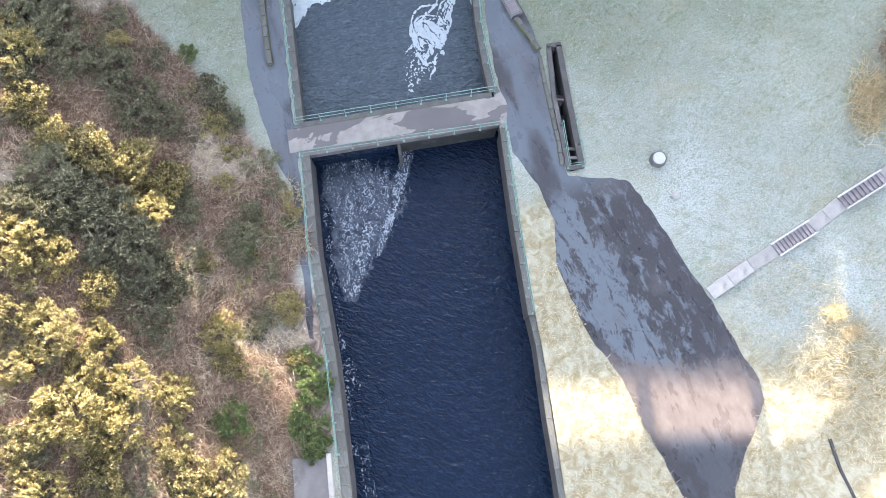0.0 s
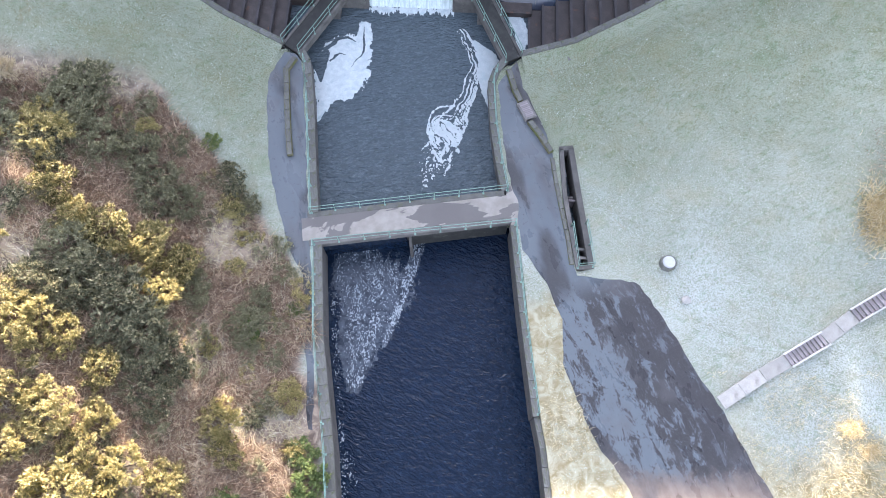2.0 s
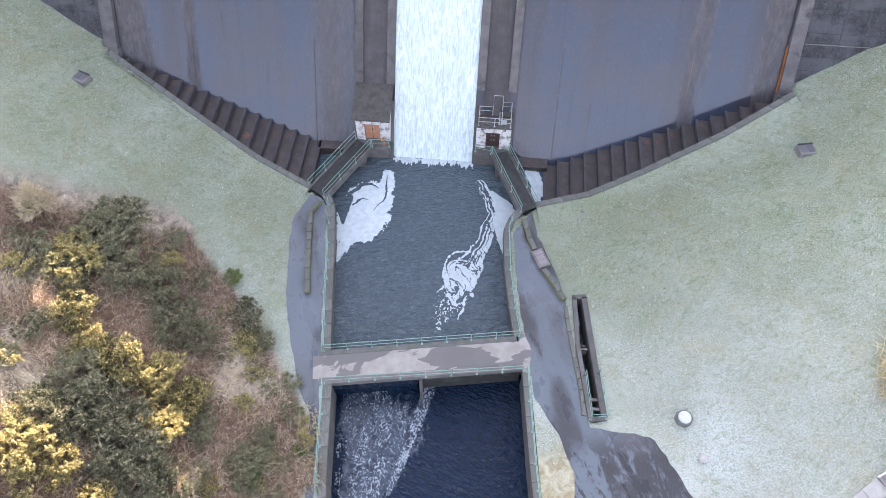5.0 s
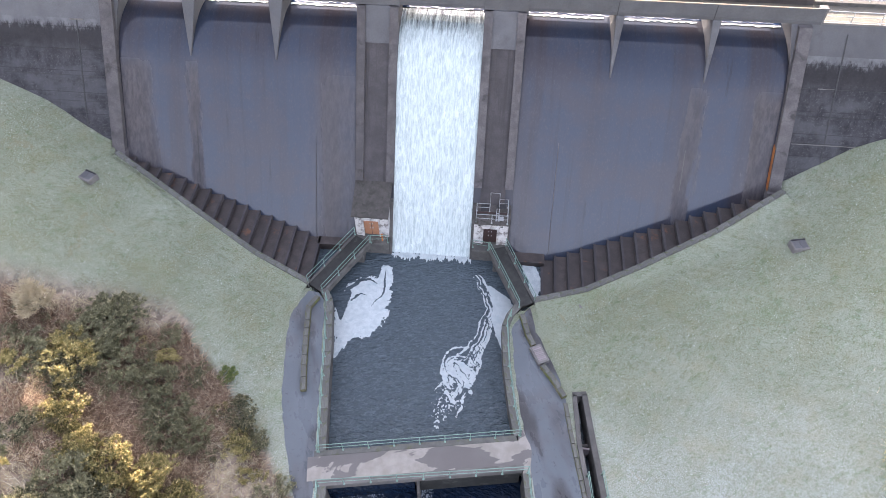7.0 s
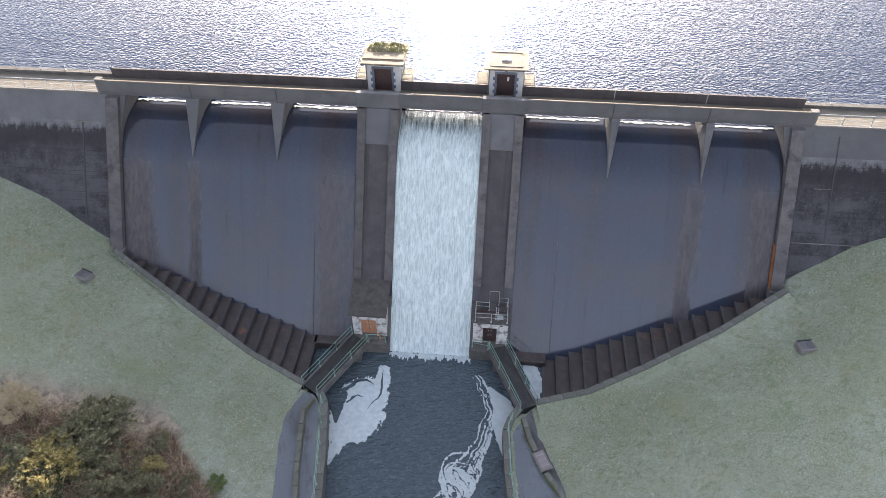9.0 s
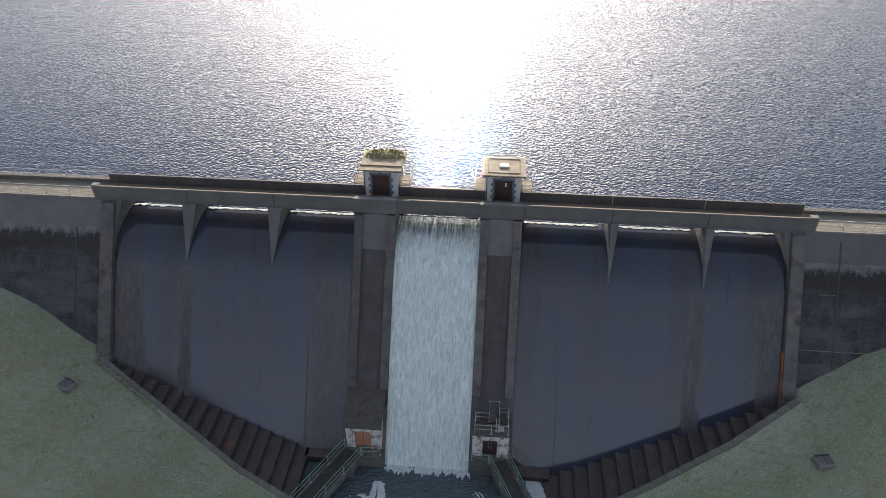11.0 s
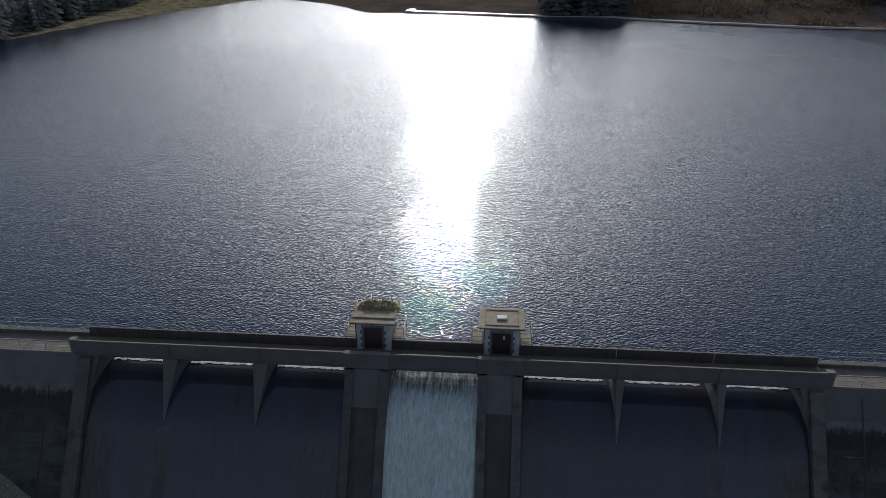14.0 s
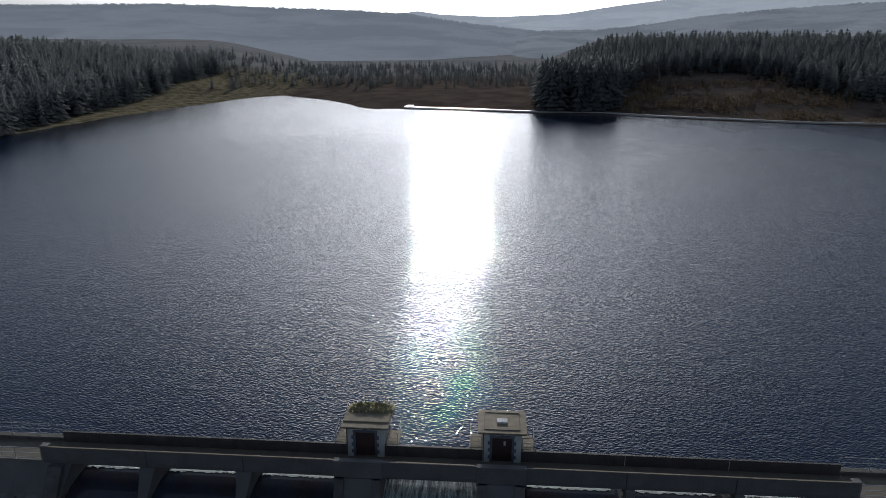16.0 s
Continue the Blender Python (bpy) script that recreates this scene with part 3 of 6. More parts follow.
GX = spread(-42, 11.5, 0.34) + spread(11.6, 14.7, 0.17) + spread(14.9, 42, 0.34)
wide = spread(43.5, 240, 4.5) + growing(244, 6, 4300)
GX = np.array([-v for v in wide[::-1]] + GX + wide)
GY = np.array([-v for v in growing(15, 1, 4300)[::-1]] + spread(-14, 47, 0.34) + spread(47.5, 62, 1.4) + spread(66, 190, 10) + spread(195, 430, 4) + growing(436, 6, 4300))
gx, gy = np.meshgrid(GX, GY)
gz = height(gx, gy)
gz = np.where(inside(gx, gy, CHANNEL) | inside(gx, gy, PIT), -4.5, gz)
nx, ny = len(GX), len(GY)
idx = np.arange(nx * ny).reshape(ny, nx)
quads = np.stack([idx[:-1, :-1], idx[:-1, 1:], idx[1:, 1:], idx[1:, :-1]], -1).reshape(-1, 4)
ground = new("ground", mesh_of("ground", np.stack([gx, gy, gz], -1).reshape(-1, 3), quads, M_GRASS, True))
tagged(ground, "frosted pale green grass banks and brown moorland hills", "ground", kind="structure")


# ---- water ----
def sheet(name, x0, x1, y0, y1, z, mat, label):
    ob = new(name, mesh_of(name, [(x0, y0, z), (x1, y0, z), (x1, y1, z), (x0, y1, z)], [(0, 1, 2, 3)], mat))
    return tagged(ob, label, "water", kind="structure")


sheet("water_lake", -900, 900, 52.2, 1000, LAKE_Z, M_LAKE, "dark rippled reservoir water glittering under a low sun")
pool = [(-12, 16.2, POOL_Z), (12, 19.9, POOL_Z), (12, 39.6, POOL_Z), (-12, 39.6, POOL_Z)]
tagged(new("water_upper_pool", mesh_of("water_upper_pool", pool, [(0, 1, 2, 3)], M_POOL)), "dark rippled water of the stilling basin", "water", kind="structure")
sheet("water_lower_pool", -8, 20, -45, 19.6, LOW_Z, M_DEEP, "dark navy rippled water of the lower basin")

# ---- the dam ----
SLOPE = 0.66


def face_y(z):
    return 50 - SLOPE * (16 - z)


def extrude_x(profile, x0, x1, mat, name, parent=None, label="", cuts=1):
    """A profile of (y, z) drawn along x, closed at both ends."""
    bm = bmesh.new()
    rows = [[bm.verts.new((x0 + (x1 - x0) * k / cuts, y, z)) for y, z in profile] for k in range(cuts + 1)]
    for a, b in zip(rows, rows[1:]):
        for k in range(len(profile)):
            bm.faces.new((a[k], a[(k + 1) % len(profile)], b[(k + 1) % len(profile)], b[k]))
    bm.faces.new(rows[0])
    bm.faces.new(rows[-1][::-1])
    bmesh.ops.triangulate(bm, faces=[f for f in bm.faces if len(f.verts) > 4])
    return part(name, bm, mat, parent, label)


def ogee(sink=0.0, crest=14.38):
    """The overflow profile, from its foot up the face and over the crest to the upstream side."""
    pts = [(face_y(-3.0) + sink, -3.0), (face_y(11.2) + sink, 11.2)]
    a, c, b = Vector((face_y(11.2), 11.2)), Vector((face_y(crest), crest)), Vector((52.0, crest))
    for k in range(1, 9):
        t = k / 8
        p = a * (1 - t) ** 2 + c * 2 * t * (1 - t) + b * t * t
        pts.append((p.x + sink, p.y))
    return pts + [(53.2 + sink, crest - 0.6), (53.4 + sink, -3.0)]


dam = tagged(new("wall_dam"), "dark wet concrete gravity dam with overflow spillway bays", "dam", kind="structure")
extrude_x(ogee(), -27.4, 27.9, M_FACE, "overflow_face", dam, "dark wet spillway concrete", 8)
# vertical contraction joints of the face
for x, mat, foot in ((-10.3, M_DARK, -0.8), (-20.75, M_DARK, 3.0), (10.3, M_RIB, -0.8), (20.7, M_CONC, 4.6), (-0.05, M_FOAM, -1.2)):
    bm = bmesh.new()
    out = 0.05 if x != -0.05 else 0.10
    vs = [(x + s * 0.03, face_y(z) - out + dy, z) for z in (foot, 11.2) for s in (-1, 1) for dy in (0, 0.04)]
    v = [bm.verts.new(p) for p in vs]
    for f in ((0, 2, 6, 4), (1, 5, 7, 3), (0, 4, 5, 1), (2, 3, 7, 6), (4, 6, 7, 5), (0, 1, 3, 2)):
        bm.faces.new([v[i] for i in f])
    part("joint", bm, mat, dam)


def sloped_block(x0, x1, z0, z1, proud, mat, name, parent, taper=None):
    """A block that stands proud of the sloping face between two heights."""
    bm = bmesh.new()
    rows = []
    for z in (z0, z1):
        w0, w1 = (x0, x1) if z == z1 or taper is None else taper
        y = face_y(z)
        rows.append([bm.verts.new(p) for p in ((w0, y - proud, z), (w1, y - proud, z), (w1, y + 2.5, z), (w0, y + 2.5, z))])
    for k in range(4):
        bm.faces.new((rows[0][k], rows[0][(k + 1) % 4], rows[1][(k + 1) % 4], rows[1][k]))
    bm.faces.new(rows[0][::-1])
    bm.faces.new(rows[1])
    return part(name, bm, mat, parent)


# the two broad piers beside the chute: a recessed panel between two ribs
for s, x0, x1 in ((-1, -6.80, -3.46), (1, 3.46, 6.80)):
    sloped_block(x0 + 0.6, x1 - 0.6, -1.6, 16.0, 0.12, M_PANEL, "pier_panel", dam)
    for a, b in ((x0, x0 + 0.68), (x1 - 0.68, x1)):
        sloped_block(a, b, 4.1, 16.0, 0.42, M_RIB, "pier_rib", dam)
    sloped_block(x0 + 0.05, x1 - 0.05, 13.6, 16.0, 0.27, M_BEAM, "pier_head", dam)
    sloped_block(x0, x1, -3.0, 2.7, 0.42, M_WALL, "pier_foot", dam)
# training walls at both ends of the overflow
for x0, x1 in ((-28.3, -27.2), (27.75, 28.75)):
    sloped_block(x0, x1, 4.0, 16.0, 0.55, M_RIB, "training_wall", dam)
    sloped_block(x0 - 0.1, x1 + 0.1, 2.6, 5.2, 0.75, M_RIB, "training_foot", dam)
# pointed piers that carry the crest bridge
for x in (-20.9, -13.6, 13.85, 21.3):
    bm = bmesh.new()
    inner = 0.05 if x > 0 else 0.58  # the eastern ones are sheer on their inner side
    top = [(x - inner, face_y(16.0) - 0.10, 16.0), (x + 0.64, face_y(16.0) - 0.10, 16.0), (x + 0.64, 53.3, 16.0), (x - inner, 53.3, 16.0)]
    low = [(x - 0.05, face_y(12.0) - 0.12, 12.0), (x + 0.05, face_y(12.0) - 0.12, 12.0), (x + 0.45, 53.3, 11.0), (x - 0.45, 53.3, 11.0)]
    a, b = [bm.verts.new(p) for p in low], [bm.verts.new(p) for p in top]
    for k in range(4):
        bm.faces.new((a[k], a[(k + 1) % 4], b[(k + 1) % 4], b[k]))
    bm.faces.new(a[::-1])
    bm.faces.new(b)
    bmesh.ops.bevel(bm, geom=bm.edges[:], offset=0.04, segments=1, affect="EDGES")
    part("pointed_pier", bm, M_BEAM, dam)
for x, side in ((-27.25, 1), (27.78, -1)):  # haunches where the training walls meet the bridge
    bm = bmesh.new()
    a = [bm.verts.new(p) for p in ((x, face_y(13.4) - 0.1, 13.4), (x + side * 0.04, face_y(13.4) - 0.1, 13.4), (x + side * 0.04, 53.3, 13.4), (x, 53.3, 13.4))]
    b = [bm.verts.new(p) for p in ((x, face_y(16) - 0.1, 16.0), (x + side * 0.55, face_y(16) - 0.1, 16.0), (x + side * 0.55, 53.3, 16.0), (x, 53.3, 16.0))]
    for k in range(4):
        bm.faces.new((a[k], a[(k + 1) % 4], b[(k + 1) % 4], b[k]))
    bm.faces.new(a[::-1])
    bm.faces.new(b)
    part("end_haunch", bm, M_BEAM, dam)
bm = bmesh.new()
vs = [bm.verts.new(p) for p in ((27.70, face_y(4.3) - 0.5, 4.3), (27.70, face_y(8.2) - 0.45, 8.2), (27.70, face_y(8.2), 8.2), (27.70, face_y(4.3) + 0.2, 4.3))]
bm.faces.new(vs)
ext = bmesh.ops.extrude_face_region(bm, geom=bm.faces[:])
for v in ext["geom"]:
    if isinstance(v, bmesh.types.BMVert):
        v.co.x -= 0.03
part("rust_stain", bm, M_RUST, dam, "bright orange iron seepage stain")

# solid flanks beyond the overflow: dark lower lifts under a paler cap
for x0, x1 in ((-95, -28.3), (28.75, 95)):
    extrude_x([(face_y(-3), -3), (face_y(14.1), 14.1), (53.4, 14.1), (53.4, -3)], x0, x1, M_MASON, "flank_face", dam, "black-stained concrete lifts")
    extrude_x([(face_y(14.1) - 0.03, 14.08), (face_y(15.6), 15.6), (50.0, 16.1), (53.4, 16.1), (53.4, 14.08)], x0, x1, M_BEAM, "flank_cap", dam, "paler grey concrete cap")
for x, z0, z1 in ((-30.6, 6.0, 14.0), (31.6, 5.5, 15.5)):
    bm = bmesh.new()
    v = [bm.verts.new((x + s * 0.05, face_y(z) - 0.045 + dy, z)) for z in (z0, z1) for s in (-1, 1) for dy in (0, 0.04)]
    for f in ((0, 2, 6, 4), (1, 5, 7, 3), (0, 4, 5, 1), (2, 3, 7, 6), (4, 6, 7, 5), (0, 1, 3, 2)):
        bm.faces.new([v[i] for i in f])
    part("joint", bm, M_DARK, dam)
for x0, x1, z in ((-31.2, -30.0, 14.0), (30.2, 31.5, 12.0), (29.0, 34.0, 8.3)):
    bm = box_bm(x0, x1, face_y(z) - 0.05, face_y(z), z - 0.02, z + (0.12 if z > 13 else 0.025))
    part("lime_line", bm, M_CONC, dam)
# lift joints: thin shadowed ledges on the flanks
for x0, x1 in ((-70, -28.4), (28.8, 70)):
    for z in (6.6, 8.4, 10.2, 12.0):
        part("lift_joint", box_bm(x0, x1, face_y(z) - 0.022, face_y(z) + 0.1, z - 0.03, z), M_DARK, dam)

# crest bridge: deck, beams, parapets
crest = tagged(new("crest_bridge"), "grey concrete crest bridge with solid parapets over spillway bays", "bridge", kind="structure")
part("deck", box_bm(-28.9, 29.4, 50.05, 52.9, 15.98, 16.12), M_ROAD, crest, "road deck")
part("downstream_beam", box_bm(-28.9, 29.4, 49.96, 50.36, 16.0, 16.3, bevel=0.015), M_BEAM, crest)
part("downstream_parapet", box_bm(-28.9, 29.4, 49.965, 50.13, 16.29, 17.30, bevel=0.012), M_BEAM, crest)
part("upstream_parapet", box_bm(-28.9, 29.4, 52.55, 52.75, 15.9, 17.0, bevel=0.015), M_PANEL, crest, "dark stained upstream parapet")
for x in (-20.9, -13.6, -6.75, -3.5, 3.5, 6.75, 13.85, 21.3):
    part("parapet_joint", box_bm(x - 0.03, x + 0.03, 49.945, 50.0, 16.01, 17.28), M_DARK, crest)
    part("parapet_joint", box_bm(x + 0.3, x + 0.35, 52.54, 52.6, 16.15, 16.99), M_GALV if x > 10 else M_DARK, crest)
# Tan coping puts the yellow of the sunlit parapet top into the colour.
for x0, x1 in ((-28.6, -7.0), (-2.4, 3.2), (7.4, 29.2)):
    part("parapet_coping", box_bm(x0, x1, 49.98, 50.12, 17.302, 17.345, bevel=0.008), M_TAN, crest, "coping with sunlit yellow put into its tan")
for x in (-28.75, 29.25):
    part("end_block", box_bm(x - 0.3, x + 0.3, 49.98, 50.5, 16.0, 17.38, bevel=0.02), M_CONC, crest)
for x0, x1 in ((-6.9, -3.4), (3.4, 6.9)):
    part("pier_cap", box_bm(x0, x1, 49.86, 50.34, 15.86, 17.31, bevel=0.02), M_BEAM, crest)
    part("pier_lip", box_bm(x0 - 0.05, x1 + 0.05, 49.82, 50.1, 15.74, 15.86, bevel=0.02), M_RIB, crest)
for x0, x1, name in ((-95, -28.95, "west"), (29.45, 95, "east")):
    road = tagged(new("road_crest_" + name), "sunlit crest road along the top of the dam", "road", kind="structure")
    part("road_surface", box_bm(x0, x1, 50.1, 52.6, 16.09, 16.13), M_ROAD, road)
    part("kerb", box_bm(x0, x1, 52.6, 53.1, 16.0, 16.42, bevel=0.02), M_WALL, road, "dark upstream kerb")
    part("edge_kerb", box_bm(x0, x1, 49.98, 50.14, 16.05, 16.2, bevel=0.01), M_CONC, road)


# ---- falling water ----
def fall_sheet():
    """The sheet of water in the chute, rippled along its length."""
    us, vs = np.linspace(-3.45, 3.45, 90), np.linspace(0, 1, 160)
    prof = [p for p in ogee(0.0, 14.5)[:10]]
    prof[0] = (face_y(-1.5), -1.5)
    py, pz = np.array([p[0] for p in prof]), np.array([p[1] for p in prof])
    arc = np.concatenate([[0], np.cumsum(np.hypot(np.diff(py), np.diff(pz)))])
    y, z = np.interp(vs * arc[-1], arc, py), np.interp(vs * arc[-1], arc, pz)
    uu, zz = np.meshgrid(us, z)
    yy = np.repeat(y[:, None], 90, 1)
    lift = 0.06 + 0.13 * value_noise(uu * 9, zz * 0.7 + 50, 1.6, 31, 4) * np.clip((14.6 - zz) / 2.5, 0.05, 1)
    pts = np.stack([uu, yy - lift, zz + lift * SLOPE], -1).reshape(-1, 3)
    i = np.arange(90 * 160).reshape(160, 90)
    f = np.stack([i[:-1, :-1], i[:-1, 1:], i[1:, 1:], i[1:, :-1]], -1).reshape(-1, 4)
    return tagged(new("waterfall", mesh_of("waterfall", pts, f, M_FALL, True)), "white water sliding down the central chute of the dam", "waterfall", kind="stuff")


fall_sheet()


def crest_film(x0, x1):
    """Clear water that slides from the lake over one bay's crest and clings to the face."""
    pts = [(53.6, LAKE_Z), (53.0, LAKE_Z - 0.002), (52.5, LAKE_Z - 0.006)] + [(y - 0.045, z + 0.055) for y, z in ogee()[9:0:-1]] + [(face_y(5.0) - 0.03, 5.0), (face_y(-1.2) - 0.03, -1.2)]
    us = np.linspace(x0, x1, 30)
    v = [(u, y, z) for y, z in pts for u in us]
    n = len(us)
    f = [(r * n + k, r * n + k + 1, (r + 1) * n + k + 1, (r + 1) * n + k) for r in range(len(pts) - 1) for k in range(n - 1)]
    return tagged(new("overflow_film", mesh_of("overflow_film", v, f, M_FILM, True)), "thin clear sheet of water sliding over the crest", "water", kind="stuff")


def crest_froth(x0, x1, seed):
    """A broken line of white water where the flow tips over the crest."""
    cell = 0.05
    us, ys = np.arange(x0, x1, cell), np.arange(51.3, 52.6, cell)
    py, pz = [p[0] for p in ogee()[1:11]], [p[1] for p in ogee()[1:11]]
    uu, yy = np.meshgrid(us, ys)
    keep = 0.62 - 1.5 * np.abs(yy - 52.05) + 0.55 * (value_noise(uu * 1.4, yy, 0.35, seed, 3) - 0.5) > 0.2
    v, f = [], []
    for j, i in zip(*np.nonzero(keep)):
        for a, b in ((0, 0), (1, 0), (1, 1), (0, 1)):
            y = ys[j] + b * cell
            v.append((us[i] + a * cell, y, float(np.interp(y, py + [53.0], pz + [pz[-1]])) + 0.105))
        k = len(v) - 4
        f.append((k, k + 1, k + 2, k + 3))
    return tagged(new("crest_froth", mesh_of("crest_froth", v, f, M_FOAM, True)), "bright broken white water on the spillway crest", "foam", kind="stuff")


for k, (x0, x1) in enumerate(((-26.9, -21.5), (-20.3, -14.2), (-13.0, -6.9), (6.9, 13.2), (14.5, 20.7), (21.9, 27.4))):
    crest_froth(x0, x1, 200 + k)
for x0, x1 in ((-27.1, -20.9), (-20.9, -13.6), (-13.6, -6.9), (6.9, 13.85), (13.85, 21.3), (21.3, 27.6)):
    crest_film(x0, x1)


def foam(name, region, field, z, mat, label, cell=0.05):
    """Flat flakes of foam wherever the field is over one half."""
    x0, x1, y0, y1 = region
    xs, ys = np.arange(x0, x1, cell), np.arange(y0, y1, cell)
    xx, yy = np.meshgrid(xs, ys)
    keep = field(xx, yy) > 0.5
    j, i = np.nonzero(keep)
    if not len(i):
        return None
    lut = -np.ones((len(ys) + 1, len(xs) + 1), int)
    corners = np.stack([np.stack([j, i], -1), np.stack([j, i + 1], -1), np.stack([j + 1, i + 1], -1), np.stack([j + 1, i], -1)], 1)
    flat = np.unique(corners.reshape(-1, 2), axis=0)
    lut[flat[:, 0], flat[:, 1]] = np.arange(len(flat))
    px, py = x0 + flat[:, 1] * cell, y0 + flat[:, 0] * cell
    jx, jy = value_noise(px, py, 0.16, 41, 1) - 0.5, value_noise(px, py, 0.16, 42, 1) - 0.5
    pz = z + 0.012 + 0.02 * value_noise(px, py, 0.3, 43, 2)
    faces = lut[corners[..., 0], corners[..., 1]]
    ob = new(name, mesh_of(name, np.stack([px + jx * cell * 1.4, py + jy * cell * 1.4, pz], -1), faces, mat, True))
    return tagged(ob, label, "foam", kind="stuff")


def along(x, y, line):
    """How deep places lie inside a tapering ribbon of (x, y, radius): over 0 inside."""
    best = np.full(np.shape(x), -9.0)
    for (ax, ay, ar), (bx, by, br) in zip(line, line[1:]):
        dx, dy = bx - ax, by - ay
        t = np.clip(((x - ax) * dx + (y - ay) * dy) / (dx * dx + dy * dy), 0, 1)
        r = ar + (br - ar) * t
        best = np.maximum(best, 1 - np.hypot(x - ax - t * dx, y - ay - t * dy) / r)
    return best


def foam_left(x, y):
    n = value_noise(x, y, 1.2, 51, 4) - 0.5
    tail = value_noise(x * 3.2, y * 0.6, 1.0, 52, 3) - 0.5
    solid = along(x, y, [(-3.7, 36.4, 0.5), (-3.6, 35.0, 0.7), (-4.9, 33.6, 2.0), (-5.0, 31.9, 2.15), (-5.5, 30.4, 1.45), (-6.2, 29.0, 0.5), (-6.6, 27.4, 0.15)])
    comma = along(x, y, [(-6.6, 33.6, 0.35), (-6.9, 32.2, 0.5), (-6.75, 31.0, 0.15)])
    u, v = x + 0.5 * (value_noise(x, y, 0.8, 54, 2) - 0.5), y + 0.5 * (value_noise(x, y, 0.8, 55, 2) - 0.5)
    for arc in ([(-3.75, 36.2, 0.05), (-3.55, 34.9, 0.10), (-3.85, 33.6, 0.09), (-4.3, 32.4, 0.03)], [(-6.6, 34.0, 0.16), (-5.8, 34.9, 0.18), (-4.9, 35.1, 0.12), (-4.2, 34.7, 0.04)], [(-6.3, 32.9, 0.10), (-5.7, 33.5, 0.08), (-5.0, 33.6, 0.02)]):
        comma = np.maximum(comma, along(u, v, arc))  # dark threads wound into the raft
    return 0.5 + solid + n * 0.5 + 0.35 * (value_noise(x, y, 0.16, 53, 2) - 0.5) + tail * np.clip((31.2 - y) / 2, 0, 1) * 1.3 - np.maximum(comma, 0) * 3


def foam_right(x, y):
    """Long drawn-out filaments that wind into loops, beside a solid patch at the wall."""
    u = x + 0.75 * (value_noise(x, y, 1.5, 61, 2) - 0.5) + 0.22 * (value_noise(x, y, 0.45, 66, 2) - 0.5)
    v = y + 0.75 * (value_noise(x, y, 1.5, 62, 2) - 0.5) + 0.22 * (value_noise(x, y, 0.45, 67, 2) - 0.5)
    rg = random.Random(6)
    spine = [(4.0, 36.3), (5.0, 34.6), (5.5, 33.0), (5.3, 31.3), (4.6, 29.6), (4.0, 28.2), (3.4, 26.8), (2.7, 25.0), (2.2, 23.2)]
    field = np.full(np.shape(x), -9.0)
    for k in range(11):  # drawn-out threads
        off, w = rg.uniform(-1.1, 1.1), rg.uniform(0.03, 0.10)
        first, last = rg.randrange(0, 4), rg.randrange(6, 10)
        line = [(px + off * (0.3 + 0.17 * i), py + 0.2 * math.sin(2.1 * i + k), w * (0.6 + 0.8 * rg.random())) for i, (px, py) in enumerate(spine)]
        field = np.maximum(field, along(u, v, line[first:last]))
    for k in range(15):  # loops of the tangle
        r, start, sweep = 0.2 + 0.095 * k + rg.uniform(-0.04, 0.04), rg.uniform(0, 6.28), rg.uniform(1.6, 4.2)
        w = rg.uniform(0.03, 0.11)
        ring = [(3.5 + r * math.cos(start + sweep * i / 9), 26.7 + 0.05 * k * (k % 3 - 1) + 1.2 * r * math.sin(start + sweep * i / 9), w) for i in range(10)]
        field = np.maximum(field, along(u, v, ring))
    for a, b in (((3.2, 27.4), (2.3, 25.2)), ((3.3, 27.0), (4.4, 25.0)), ((3.5, 27.3), (4.9, 28.3)), ((3.3, 27.0), (2.1, 27.6)), ((3.4, 27.0), (3.3, 24.6))):  # thick arms of the star
        field = np.maximum(field, along(u, v, [(*a, 0.5), ((a[0] + b[0]) / 2 + 0.2, (a[1] + b[1]) / 2, 0.28), (*b, 0.08)]))
    ridge = np.abs(value_noise(u * 1.5 + 0.7 * v, v * 0.6, 0.8, 68, 3) - 0.5)  # dark water between the drawn-out strands
    field = field - 0.9 * np.clip((0.075 - ridge) / 0.05, 0, 1)
    side = along(x, y, [(5.4, 35.2, 0.2), (6.6, 33.6, 0.85), (6.6, 32.0, 0.85), (6.6, 30.6, 0.5), (6.95, 28.6, 0.07), (7.3, 25.5, 0.06)])
    tail = along(u, v, [(2.9, 24.6, 0.9), (2.4, 22.9, 0.5), (2.2, 22.0, 0.2)])
    speck = value_noise(x, y, 0.11, 65, 2) - 0.5
    lace = 0.5 + 0.5 * np.clip(field, -0.6, 0.5) + 0.5 * speck
    return np.maximum(np.maximum(lace, 0.5 + side + (value_noise(x, y, 0.5, 64, 3) - 0.5) * 0.5), 0.27 + 0.25 * np.clip(tail, -1, 0.5) + 0.9 * speck)


def foam_side(x, y):
    a = along(x, y, [(8.6, 37.9, 0.7), (9.1, 36.4, 0.9), (9.3, 34.4, 0.6)])
    b = along(x, y, [(-9.2, 35.0, 0.5), (-8.5, 36.4, 0.6), (-7.8, 37.6, 0.5)])
    return 0.4 + np.maximum(a, b) * 0.9 - np.abs(value_noise(x * 2.0 + y * 0.3, y * 0.8, 0.9, 71, 4) - 0.5) * 1.5


